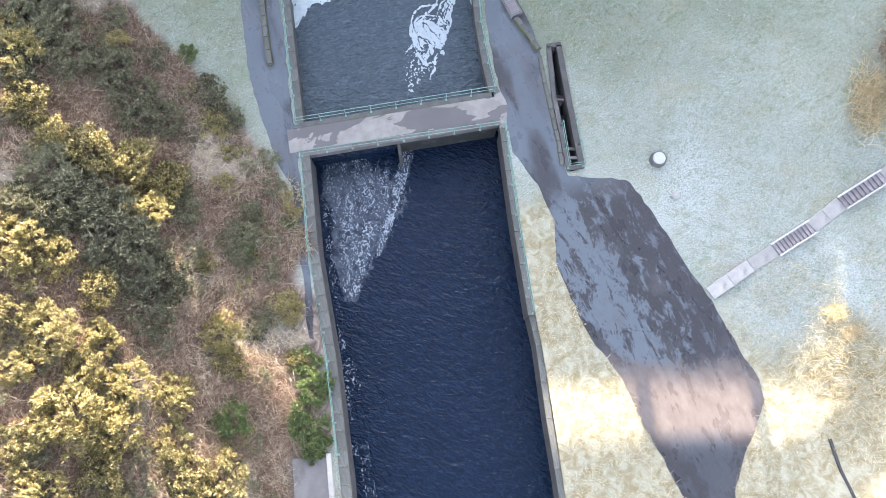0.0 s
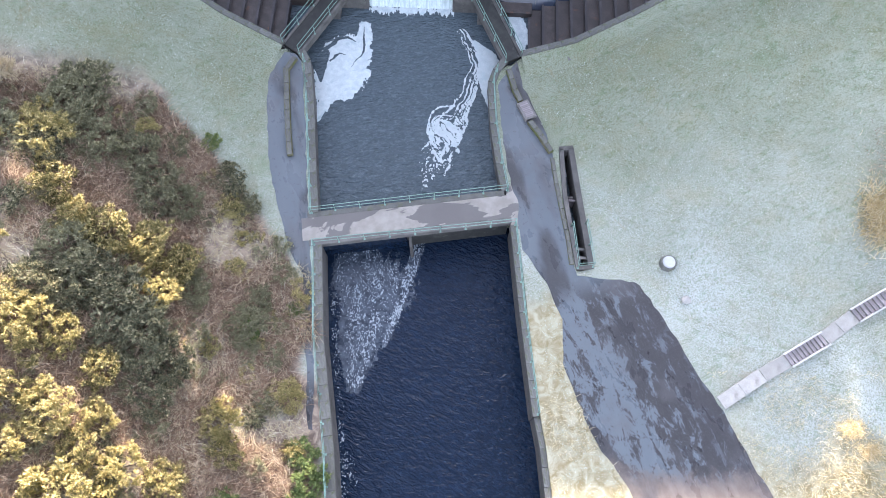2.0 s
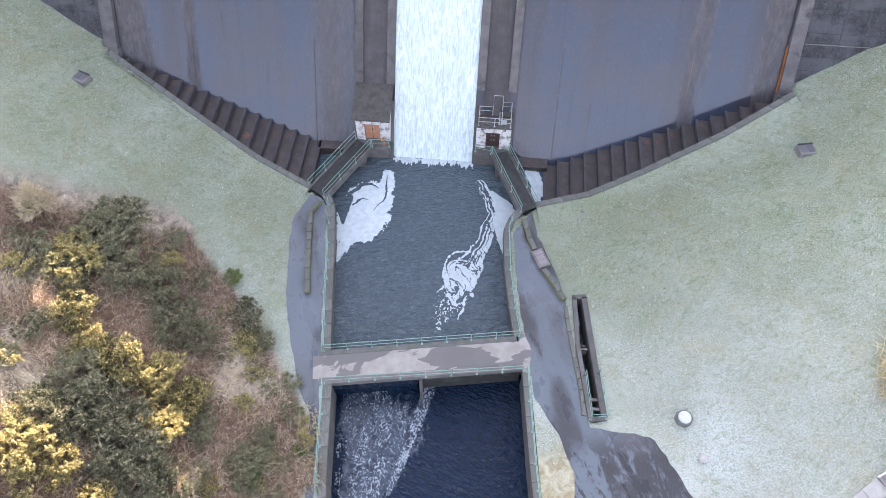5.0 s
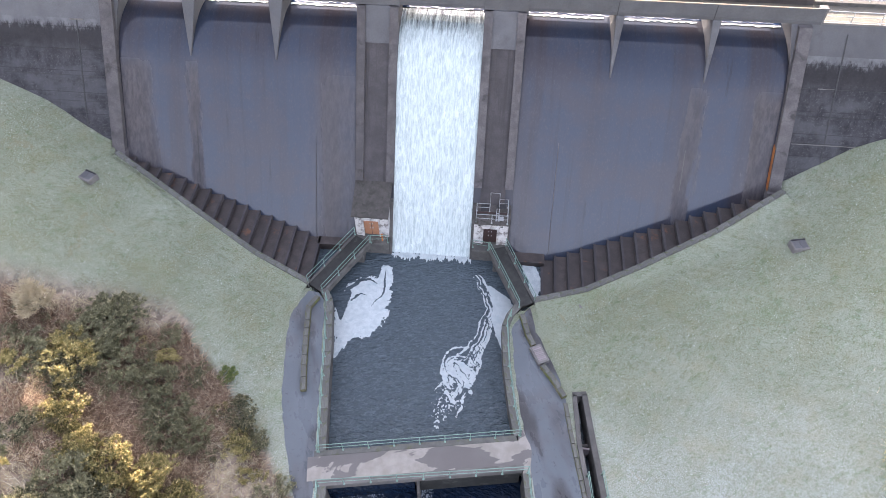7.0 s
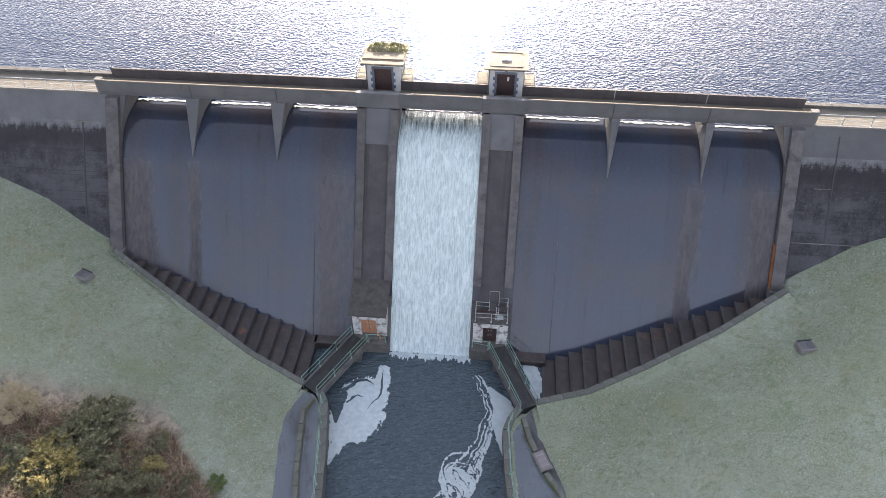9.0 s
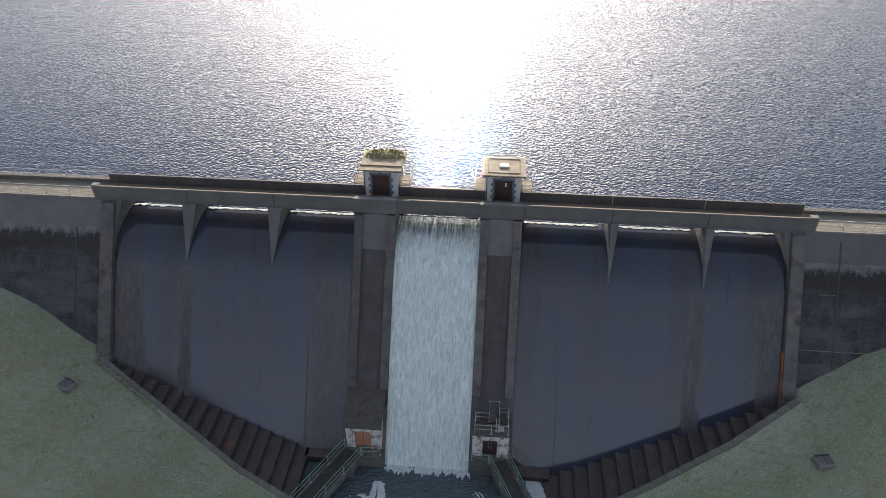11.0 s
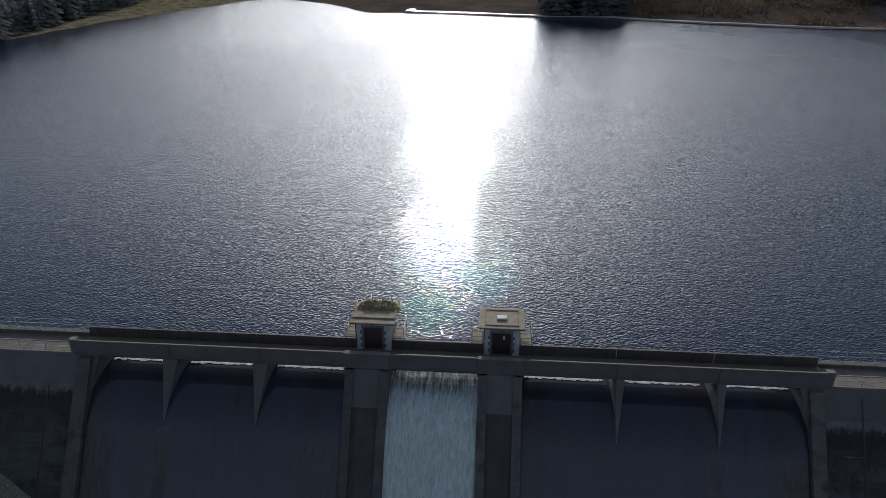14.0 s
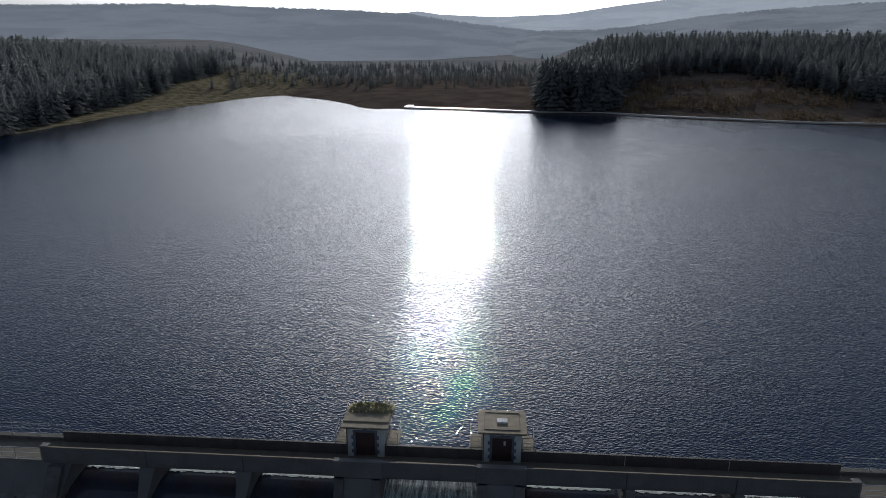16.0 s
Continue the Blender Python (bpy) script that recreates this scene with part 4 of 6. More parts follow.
def froth_reach(x, y):
    fan = along(x, y, [(-2.6, 16.3, 1.9), (-1.6, 14.6, 2.7), (-1.6, 12.0, 2.0), (-2.0, 9.6, 1.3), (-2.1, 7.4, 0.6)])
    edge = along(x, y, [(1.9, 18.4, 0.45), (1.45, 16.4, 0.45), (0.9, 14.0, 0.35), (0.3, 11.8, 0.3), (-0.2, 10.2, 0.2)])
    spots = np.maximum(along(x, y, [(-1.9, 2.5, 0.4), (-1.6, 0.8, 0.3)]), along(x, y, [(-0.9, -3.0, 0.25), (-0.5, -6.5, 0.5)]))
    wall = along(x, y, [(-4.0, 13.5, 0.35), (-3.4, 9.0, 0.3), (-2.6, 4.0, 0.22), (-1.5, -3.5, 0.22)]) * 0.8
    return fan, edge, spots, wall


def froth_low(x, y):
    """Bright bubbles, thick along the jet's edge and thinning out downstream."""
    fan, edge, spots, wall = froth_reach(x, y)
    grain = value_noise(x * 1.3, y, 0.085, 81, 2)
    drift = value_noise(x * 2.2, y * 0.7, 0.7, 82, 3)
    n = grain + 0.4 * (drift - 0.5)
    best = np.maximum(np.maximum(0.22 * np.clip(fan + 0.15, 0, 0.5) / 0.5, 0.34 * np.clip(edge + 0.3, 0, 0.6) / 0.6), np.maximum(0.16 * (spots > 0), 0.16 * (wall > 0)))
    reach = np.maximum(np.maximum(fan + 0.12, edge), np.maximum(spots, wall)) + 0.7 * (drift - 0.5)
    return np.where(reach > 0, n - 0.40 + best, 0.0)


def veil_low(x, y):
    """Water clouded by fine bubbles."""
    fan, edge, spots, wall = froth_reach(x, y)
    ragged = 1.3 * (value_noise(x * 2.4, y * 0.6, 1.0, 84, 4) - 0.5) + 0.9 * (value_noise(x, y, 0.14, 85, 2) - 0.5)
    return 0.5 + np.maximum(np.maximum(fan, edge), spots - 0.3) * 1.1 + ragged * 0.75


def foot_foam(x, y):
    return 0.4 + along(x, y, [(-3.4, 38.2, 0.45), (3.5, 38.2, 0.45)]) * 0.8 + (value_noise(x * 4, y * 0.5, 0.6, 91, 3) - 0.5) * 2.2


foam("foam", (-8.2, -2.8, 26, 37.2), foam_left, POOL_Z, M_FOAM, "thick white foam raft circling against the basin wall", 0.04)
foam("foam", (0.5, 7.6, 21.5, 37), foam_right, POOL_Z, M_FOAM, "marbled white foam swirls on dark water", 0.04)
foam("foam", (-10.2, 10.2, 33.4, 38.6), foam_side, POOL_Z, M_FOAM, "streaked foam behind the footbridges")
foam("foam", (-5.2, 2.6, -8, 18.6), froth_low, LOW_Z + 0.02, M_FROTH, "broken white froth below the bridge weir", 0.035)
foam("bubbles", (-5.0, 2.6, 5, 18.4), veil_low, LOW_Z - 0.008, M_VEIL, "water clouded pale by fine bubbles below the weir", 0.06)
foam("foam", (-3.5, 3.6, 37.4, 38.6), foot_foam, POOL_Z, M_FOAM, "white splash at the foot of the chute", 0.045)


# ---- basin walls and copings ----
def basin_wall(name, pts, left, right, mat, label, coping=True, bottom=-4.2, top=0.0):
    """A retaining wall with separate coping stones along its top."""
    wall = tagged(new(name), label, "wall", kind="structure")
    part("wall_body", strip_bm(pts, left, right, top, bottom), mat, wall)
    if coping:
        mid = [(*p, q[2]) for p, q in zip(offsets(pts, (left + right) / 2), pts)]
        w = (left - right) / 2 + 0.03
        me = bpy.data.meshes.get("coping_stone") or coping_mesh()
        rs = resample(mid, 1.15)
        for a, b in zip(rs, rs[1:]):
            d = b - a
            c = (a + b) / 2
            m = Matrix.LocRotScale((c.x, c.y, c.z + top), d.to_track_quat("X", "Z"), (d.length / 2 - 0.005, w, 1))
            piece("coping_stone", me, wall, m)
    return wall


def coping_mesh():
    bm = box_bm(-1, 1, -1, 1, 0.002, 0.09)
    for v in bm.verts:
        if v.co.z > 0.05:
            v.co.x *= 0.985
            v.co.y *= 0.95
    me = bpy.data.meshes.new("coping_stone")
    bm.to_mesh(me)
    bm.free()
    me.materials.append(M_COPE)
    return me


def flat(*pts):
    return [(x, y, 0.0) for x, y in pts]


UP_L = flat((-8.55, 32.75), (-7.95, 31.8), (-7.3, 28.2), (-6.6, 23.3), (-5.95, 19.0))
UP_R = flat((8.0, 32.6), (7.35, 31.6), (7.05, 30.6), (7.3, 27.0), (7.8, 23.7), (8.25, 21.5))
LO_L = flat((-5.5, 16.6), (-4.7, 10.0), (-3.2, 2.46), (-2.05, -5.3), (0.1, -25), (2.5, -45))
LO_R = flat((8.85, 18.8), (9.56, 12.4), (10.5, 5.5))
LO_R2 = flat((10.5, 5.5), (10.9, 3.55), (11.42, -1.2), (12.0, -5.35), (14.2, -25), (16.7, -45))
basin_wall("wall_upper_west", UP_L, 0.55, -0.05, M_WALL, "damp grey concrete wall of the stilling basin")
basin_wall("wall_upper_east", UP_R, 0.05, -0.5, M_WALL, "damp grey concrete wall of the stilling basin")
basin_wall("wall_lower_west", LO_L, 0.62, 0.0, M_WALL, "grey concrete side wall of the lower basin")
basin_wall("wall_lower_east", LO_R, 0.0, -0.40, M_WALL, "grey concrete side wall of the lower basin")
basin_wall("wall_lower_outer", LO_R2, 0.05, -0.32, M_WALL, "stepped-down concrete side wall of the lower basin", top=-0.25)
TOE_L = [(-9.75, 33.2, 0.0), (-14.5, 34.95, 1.25), (-20.8, 38.25, 2.95), (-28.0, 41.95, 5.1)]
TOE_R = [(9.1, 33.0, 0.1), (13.2, 33.8, 1.0), (17.4, 35.5, 2.3), (23.4, 38.3, 4.2), (28.7, 41.5, 5.9)]
basin_wall("wall_toe_west", TOE_L, -0.02, -0.44, M_WALL, "stained concrete toe wall beside the stepped channel", top=0.12)
basin_wall("wall_toe_east", TOE_R, 0.44, -0.02, M_WALL, "stained concrete toe wall beside the stepped channel", top=0.12)


for line, side in ((TOE_L, 1), (TOE_R, -1)):
    pts = resample(line, 0.5)
    rows = [[Vector((*q, 0)) for q in offsets(pts, d * side)] for d in (-0.03, 0.35, 0.9, 1.7)]
    bm = bmesh.new()
    grid = []
    for k, row in enumerate(rows):
        land = height([p.x for p in row], [p.y for p in row])
        grid.append([bm.verts.new((p.x, p.y, (c.z + 0.13) * (1 - k / 3) + (float(h) + 0.015) * k / 3)) for p, c, h in zip(row, pts, land)])
    grid.append([bm.verts.new((v.co.x, v.co.y, v.co.z - 1.0)) for v in grid[-1]])
    grid.insert(0, [bm.verts.new((v.co.x, v.co.y, v.co.z - 1.0)) for v in grid[0]])
    for a, b in zip(grid, grid[1:]):
        for k in range(len(a) - 1):
            bm.faces.new((a[k], a[k + 1], b[k + 1], b[k]))
    tagged(part("verge_toe_" + ("west" if side > 0 else "east"), bm, M_GRASS), "green turf edge against the toe wall", "verge", kind="structure")

# ---- stepped side channels at the dam's toe ----
def stepped_channel(side, first, base, rise, line):
    ch = tagged(new("stepped_channel"), "brown algae-stained concrete steps along the dam's toe", "spillway steps", "stepped channels")
    lx, ly = [abs(p[0]) for p in line], [p[1] for p in line]
    x, k = first, 0
    while x < 27.2:
        z = base + rise * (x - first)
        w = 1.1
        y1 = face_y(z) + 0.6
        y0 = float(np.interp(x + w / 2, lx, ly)) - 0.05 + 0.35 * (x + w / 2 > lx[0])
        bm = bmesh.new()
        box(bm, side * x, side * (x + w + 0.25), y0, y1, -3.4, z)
        part("step", bm, M_STEP, ch)
        bm = bmesh.new()
        box(bm, side * (x - 0.02), side * (x + 0.16), y0, y1, z - 0.5, z + 0.07)
        part("step_lip", bm, M_PANEL, ch)
        x += w
        k += 1
    return ch


stepped_channel(-1, 9.9, -0.62, 0.312, TOE_L)
stepped_channel(1, 9.75, -1.25, 0.335, TOE_R)
# low ledges at the foot of the face beside the valve houses
toe = tagged(new("wall_toe_ledge"), "brown stained ledge at the foot of the dam face", "wall", kind="structure")
part("ledge", box_bm(6.9, 10.0, 37.9, 40.2, -3.2, -0.75, bevel=0.04), M_STEP, toe)
part("ledge", box_bm(-10.2, -6.9, 38.2, 40.2, -3.2, -0.55, bevel=0.04), M_STEP, toe)


# ---- railings ----
def post_mesh(mat, h, r=0.032):
    bm = bmesh.new()
    tube(bm, (0, 0, 0), (0, 0, h), r, 6)
    box(bm, -0.07, 0.07, -0.07, 0.07, 0.0, 0.02)
    me = bpy.data.meshes.new("post")
    bm.to_mesh(me)
    bm.free()
    me.materials.append(mat)
    return me


def railing(pts, label, mat=None, h=1.05, step=1.9, bars=(1.0, 0.52), lift=0.09, r=0.029, group="basin railings"):
    mat = mat or M_RAIL
    rs = resample(pts, step)
    ob = empty("railing", label, "railing", group, (rs[0].x, rs[0].y, rs[0].z + lift))
    base = Vector(ob.location)
    me = post_mesh(mat, h, r)
    for p in rs:
        piece("post", me, ob, Matrix.Translation(p - rs[0]))
    for k, f in enumerate(bars):
        bm = bmesh.new()
        up = Vector((0, 0, lift + f * h))
        pipe(bm, [Vector(p) + up - base for p in pts], r * (1.0 if k == 0 else 0.8))
        part("top_rail" if k == 0 else "mid_rail", bm, mat, ob)
    return ob


GREEN = "pale green painted steel handrail along the basin wall"
railing([(p[0] + 0.12, p[1], 0) for p in UP_L[1:]], GREEN)
railing([(p[0] - 0.12, p[1], 0) for p in UP_R[1:]], GREEN)
railing([(x + 0.1, y, 0) for x, y in ((-5.5, 16.6), (-4.7, 10.0), (-3.2, 2.46), (-2.35, -3.4))], GREEN)
railing([(x - 0.1, y, 0) for x, y in ((8.85, 18.8), (9.56, 12.4), (10.5, 5.6))], GREEN)
railing(flat((-5.95, 19.0), (8.2, 21.45)), "pale green handrail on the upstream bridge edge")
railing(flat((-5.45, 16.62), (8.8, 18.85)), "pale green handrail on the downstream bridge edge")

# ---- road bridge between the basins ----
bridge = tagged(new("footbridge_weir"), "worn pale concrete access bridge with wet patches", "bridge", group="")
U = Vector((0.9852, 0.1716, 0))
V = Vector((-0.1716, 0.9852, 0))


def across(a, b, c, d, z0, z1, bevel=0.0):
    """A box in the bridge's own axes, measured from its corner by the west wall."""
    m = Matrix(((U.x, V.x, 0, -5.85), (U.y, V.y, 0, 16.5), (0, 0, 1, 0), (0, 0, 0, 1)))
    return box_bm(a, b, c, d, z0, z1, m=m, bevel=bevel)


part("deck", across(-0.35, 14.7, 0.42, 2.16, -0.30, 0.035), M_DECK, bridge, "worn pale concrete deck")
part("upstream_edge", across(0.1, 14.4, 2.16, 2.56, -0.5, 0.06, 0.015), M_COPE, bridge, "mossy upstream edge strip")
part("downstream_kerb", across(0.1, 14.6, -0.02, 0.42, -0.45, 0.10, 0.02), M_CONC, bridge, "grey kerb")
# Tar-black here puts the shade under the bridge into the wall's colour.
part("weir_wall", across(0.3, 7.15, 0.55, 1.1, -4.2, -1.55), M_TAR, bridge, "damp weir wall with the bridge's shade painted in black")
part("weir_wall", across(7.35, 14.4, 0.14, 1.1, -4.2, -0.47), M_TAR, bridge, "damp weir wall with the bridge's shade painted in black")
part("middle_pier", across(7.12, 7.36, -0.85, 2.5, -4.2, -0.46, 0.04), M_WALL, bridge, "dark concrete pier nose")
part("soffit_beam", across(0.2, 14.5, 0.3, 0.6, -0.75, -0.3), M_WALL, bridge)
weir = bmesh.new()
m = Matrix(((U.x, V.x, 0, -5.85), (U.y, V.y, 0, 16.5), (0, 0, 1, 0), (0, 0, 0, 1)))
vs = [weir.verts.new(m @ Vector((a, c, z))) for c, z in ((1.15, -1.42), (0.5, -1.45), (0.25, -1.9), (0.1, -2.62)) for a in np.linspace(0.4, 7.0, 24)]
for r in range(3):
    for k in range(23):
        weir.faces.new((vs[r * 24 + k], vs[r * 24 + k + 1], vs[(r + 1) * 24 + k + 1], vs[(r + 1) * 24 + k]))
tagged(part("weir_water", weir, M_DEEP), "thin dark sheet of water falling over the bridge weir", "water", kind="stuff")

# turf verge that closes the ground against the outer faces of the walls
for line, a, b, side in (([(7.5, 31.9), (7.1, 30.6), (7.35, 27), (7.9, 23.7), (8.4, 21.5), (9.1, 18.9), (9.85, 12.4), (10.75, 5.4), (11.1, 3.5), (11.7, -1.2), (12.2, -5.35), (14.5, -25)], 0.6, -0.15, "east"),
                         ([(-7.6, 31.8), (-7.0, 28.2), (-6.3, 23.3), (-5.6, 19), (-5.1, 16.6), (-4.3, 10), (-2.87, 2.46), (-1.7, -5.3), (0.3, -25)], 0.15, -0.6, "west")):
    tagged(part("verge_" + side, strip_bm(flat(*line), a, b, 0.004, -0.8), M_GRASS), "frosted turf verge along the basin wall", "verge", kind="structure")

# ---- paths ----
ASPHALT_L = [(-9.6, 32.6), (-10.5, 30.1), (-10.35, 27.9), (-9.5, 23), (-8.8, 20.7), (-8.0, 18.5), (-7.2, 16.3), (-6.0, 14.4), (-5.55, 12), (-4.75, 6), (-4.45, 4),
             (-4.1, 4), (-4.5, 8), (-5.05, 13), (-5.7, 16.4), (-6.15, 18.6), (-6.15, 19.2), (-6.75, 23.3), (-7.45, 28.2), (-8.1, 31.8), (-8.7, 32.6)]
ASPHALT_R = [(8.2, 31.9), (7.35, 30.5), (7.6, 27), (8.1, 23.7), (8.6, 21.4), (8.95, 20.9), (9.05, 18.9), (9.3, 17), (11.0, 14.6), (12.0, 12), (12.2, 8.5), (14.0, 4.3),
             (16.1, 1.3), (17.7, -2.3), (19.6, -6.1), (21, -9), (24, -20), (27, -20), (23, -9), (22.9, -5.4), (24.5, -1.9), (25.3, -0.1), (25.2, 1.3), (24.06, 3.15),
             (22.46, 6.35), (20.94, 8.86), (18.7, 12.84), (17.5, 14.7), (17.2, 14.96), (14.5, 15.1), (13.1, 15.2), (12.6, 17.45), (12.0, 20.4), (11.6, 24), (11.2, 25.6),
             (10.4, 27.9), (9.3, 30.3), (8.8, 32.6)]


def frayed(pts, step=0.5, amount=0.08, seed=5):
    """An outline with small uneven bites."""
    rng = np.random.default_rng(seed)
    out = []
    for a, b in zip(pts, pts[1:] + pts[:1]):
        k = max(1, int(math.hypot(b[0] - a[0], b[1] - a[1]) / step))
        for i in range(k):
            out.append((a[0] + (b[0] - a[0]) * i / k + rng.uniform(-amount, amount), a[1] + (b[1] - a[1]) * i / k + rng.uniform(-amount, amount)))
    return out


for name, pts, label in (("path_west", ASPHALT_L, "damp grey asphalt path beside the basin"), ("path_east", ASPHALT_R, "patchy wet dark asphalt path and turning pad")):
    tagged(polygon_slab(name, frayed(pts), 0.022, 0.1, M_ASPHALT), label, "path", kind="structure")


tagged(polygon_slab("path_apron", [(7.95, 22.0), (8.9, 21.9), (9.3, 18.5), (8.5, 18.6)], 0.012, 1.2, M_DECK), "concrete apron where the bridge meets the path", "path", kind="structure")


def low_wall(pts, label, w=0.42, h=0.32, mat=None):
    ob = tagged(new("kerb_wall"), label, "kerb", kind="structure")
    part("kerb_body", strip_bm(flat(*pts), w / 2, -w / 2, h, -0.3), mat or M_MOSS, ob)
    me = bpy.data.meshes["coping_stone"]
    rs = resample([(x, y, h) for x, y in pts], 0.9)
    for a, b in zip(rs, rs[1:]):
        d = b - a
        c = (a + b) / 2
        piece("coping_stone", me, ob, Matrix.LocRotScale(c, d.to_track_quat("X", "Z"), (d.length / 2 - 0.015, w * 0.42, 0.7)))
    return ob


low_wall([(-8.6, 32.0), (-9.15, 30.9), (-8.95, 29.6), (-8.75, 28.1), (-8.35, 25.6), (-7.95, 23.5)], "mossy stone kerb wall dividing the path")
low_wall([(8.1, 31.7), (8.6, 29.9), (9.05, 28.9)], "mossy stone kerb wall along the ramp")
low_wall([(9.75, 27.2), (10.6, 26.0), (11.35, 24.7)], "mossy stone kerb wall along the ramp")
low_wall([(11.45, 24.3), (11.75, 22.2), (12.1, 20.2), (12.55, 17.8), (12.75, 16.0)], "strip of yellow moss and turf beside the asphalt", 0.32, 0.06)

# timber-topped drain chamber set in the kerb
drain = empty("drain_chamber", "stone drain chamber with a slatted timber cover", "drain", at=(9.5, 28.15, 0))
m = pose(0, 0, 0, 0, 0, 27)
part("curb", box_bm(-0.48, 0.48, -0.8, 0.8, -0.2, 0.34, m=m, bevel=0.03), M_CONC, drain)
slat = bpy.data.meshes.new("slat")
bm = box_bm(-0.33, 0.33, -0.05, 0.05, 0, 0.04)
bm.to_mesh(slat)
bm.free()
slat.materials.append(M_TREAD)
for k in range(9):
    piece("slat", slat, drain, m @ pose(0, -0.6 + k * 0.15, 0.345))

# ---- side chamber with cross beams ----
pit = tagged(new("wall_chamber"), "narrow concrete gauging chamber with green rails", "chamber", kind="structure")
part("chamber_wall", strip_bm([(x, y, 0.16) for x, y in ((12.12, 25.0), (12.35, 21.2), (13.18, 15.8))], 0.16, -0.16, 0, -3), M_WALL, pit)
part("chamber_wall", strip_bm([(x, y, 0.16) for x, y in ((12.85, 25.1), (13.35, 21.3), (14.12, 15.95))], 0.2, -0.2, 0, -3), M_WALL, pit)
part("end_wall", strip_bm([(x, y, 0.16) for x, y in ((11.98, 25.05), (13.0, 25.2))], 0.16, -0.16, 0, -3), M_WALL, pit)
part("end_wall", strip_bm([(x, y, 0.14) for x, y in ((13.05, 15.72), (14.28, 15.9))], 0.14, -0.14, 0, -3), M_WALL, pit)
for y, z in ((17.3, -0.2), (16.6, -0.1), (21.6, -0.9)):
    part("cross_beam", box_bm(12.2, 14.1, y - 0.1, y + 0.1, z - 0.2, z, bevel=0.02), M_CONC, pit)
part("stop_log", box_bm(12.4, 13.3, 21.1, 21.25, -2.5, -0.5), M_TREAD, pit)
sheet("water_chamber", 12.0, 14.3, 15.8, 25.2, -1.7, M_POOL, "still dark water in a narrow chamber")
foam("foam", (12.3, 13.0, 23.6, 24.8), lambda x, y: 0.2 + value_noise(x, y, 0.5, 95, 3), -1.7, M_FOAM, "patch of white foam in the chamber")
railing([(12.78, 18.9, 0.05), (13.15, 15.75, 0.05), (14.22, 15.88, 0.05), (13.78, 19.1, 0.05)], "pale green handrail round the chamber's end", h=0.95)


# ---- footbridges to the valve houses ----
def footbridge(a, b, c, d, label):
    """Corners: near-house outer and inner, then far inner and outer."""
    ob = empty("footbridge", label, "footbridge", "valve house footbridges", (*a, 0))
    o = Vector((*a, 0))
    bm = bmesh.new()
    ring = [Vector((*p, 0)) - o for p in (a, b, c, d)]
    lo, hi = [bm.verts.new(p + Vector((0, 0, -0.34))) for p in ring], [bm.verts.new(p + Vector((0, 0, 0.03))) for p in ring]
    bm.faces.new(lo[::-1])
    bm.faces.new(hi)
    for k in range(4):
        bm.faces.new((lo[k], lo[(k + 1) % 4], hi[(k + 1) % 4], hi[k]))
    part("slab", bm, M_TAR, ob, "dark damp tarred surface")
    for p, q in ((a, d), (b, c)):
        part("edge_beam", strip_bm([(p[0] - a[0], p[1] - a[1], 0), (q[0] - a[0], q[1] - a[1], 0)], 0.1, -0.1, 0.1, -0.5), M_WALL, ob)
    mx, my = (a[0] + b[0]) / 2 - a[0], (a[1] + b[1]) / 2 - a[1]
    part("support_pier", box_bm(mx - 0.3, mx + 0.3, my - 1.6, my - 0.6, -3.6, -0.3, bevel=0.04), M_WALL, ob)
    for p, q in ((a, d), (b, c)):
        railing([(*p, 0.0), (*q, 0.0)], "pale green handrail on a narrow footbridge", h=1.0, step=2.0, r=0.03)
    return ob


footbridge((-6.75, 38.95), (-5.3, 38.2), (-8.35, 32.5), (-9.75, 33.4), "narrow dark footbridge to the roofed valve house")
footbridge((6.55, 38.85), (5.15, 38.35), (7.85, 32.5), (9.1, 33.15), "narrow dark footbridge to the flat valve house")


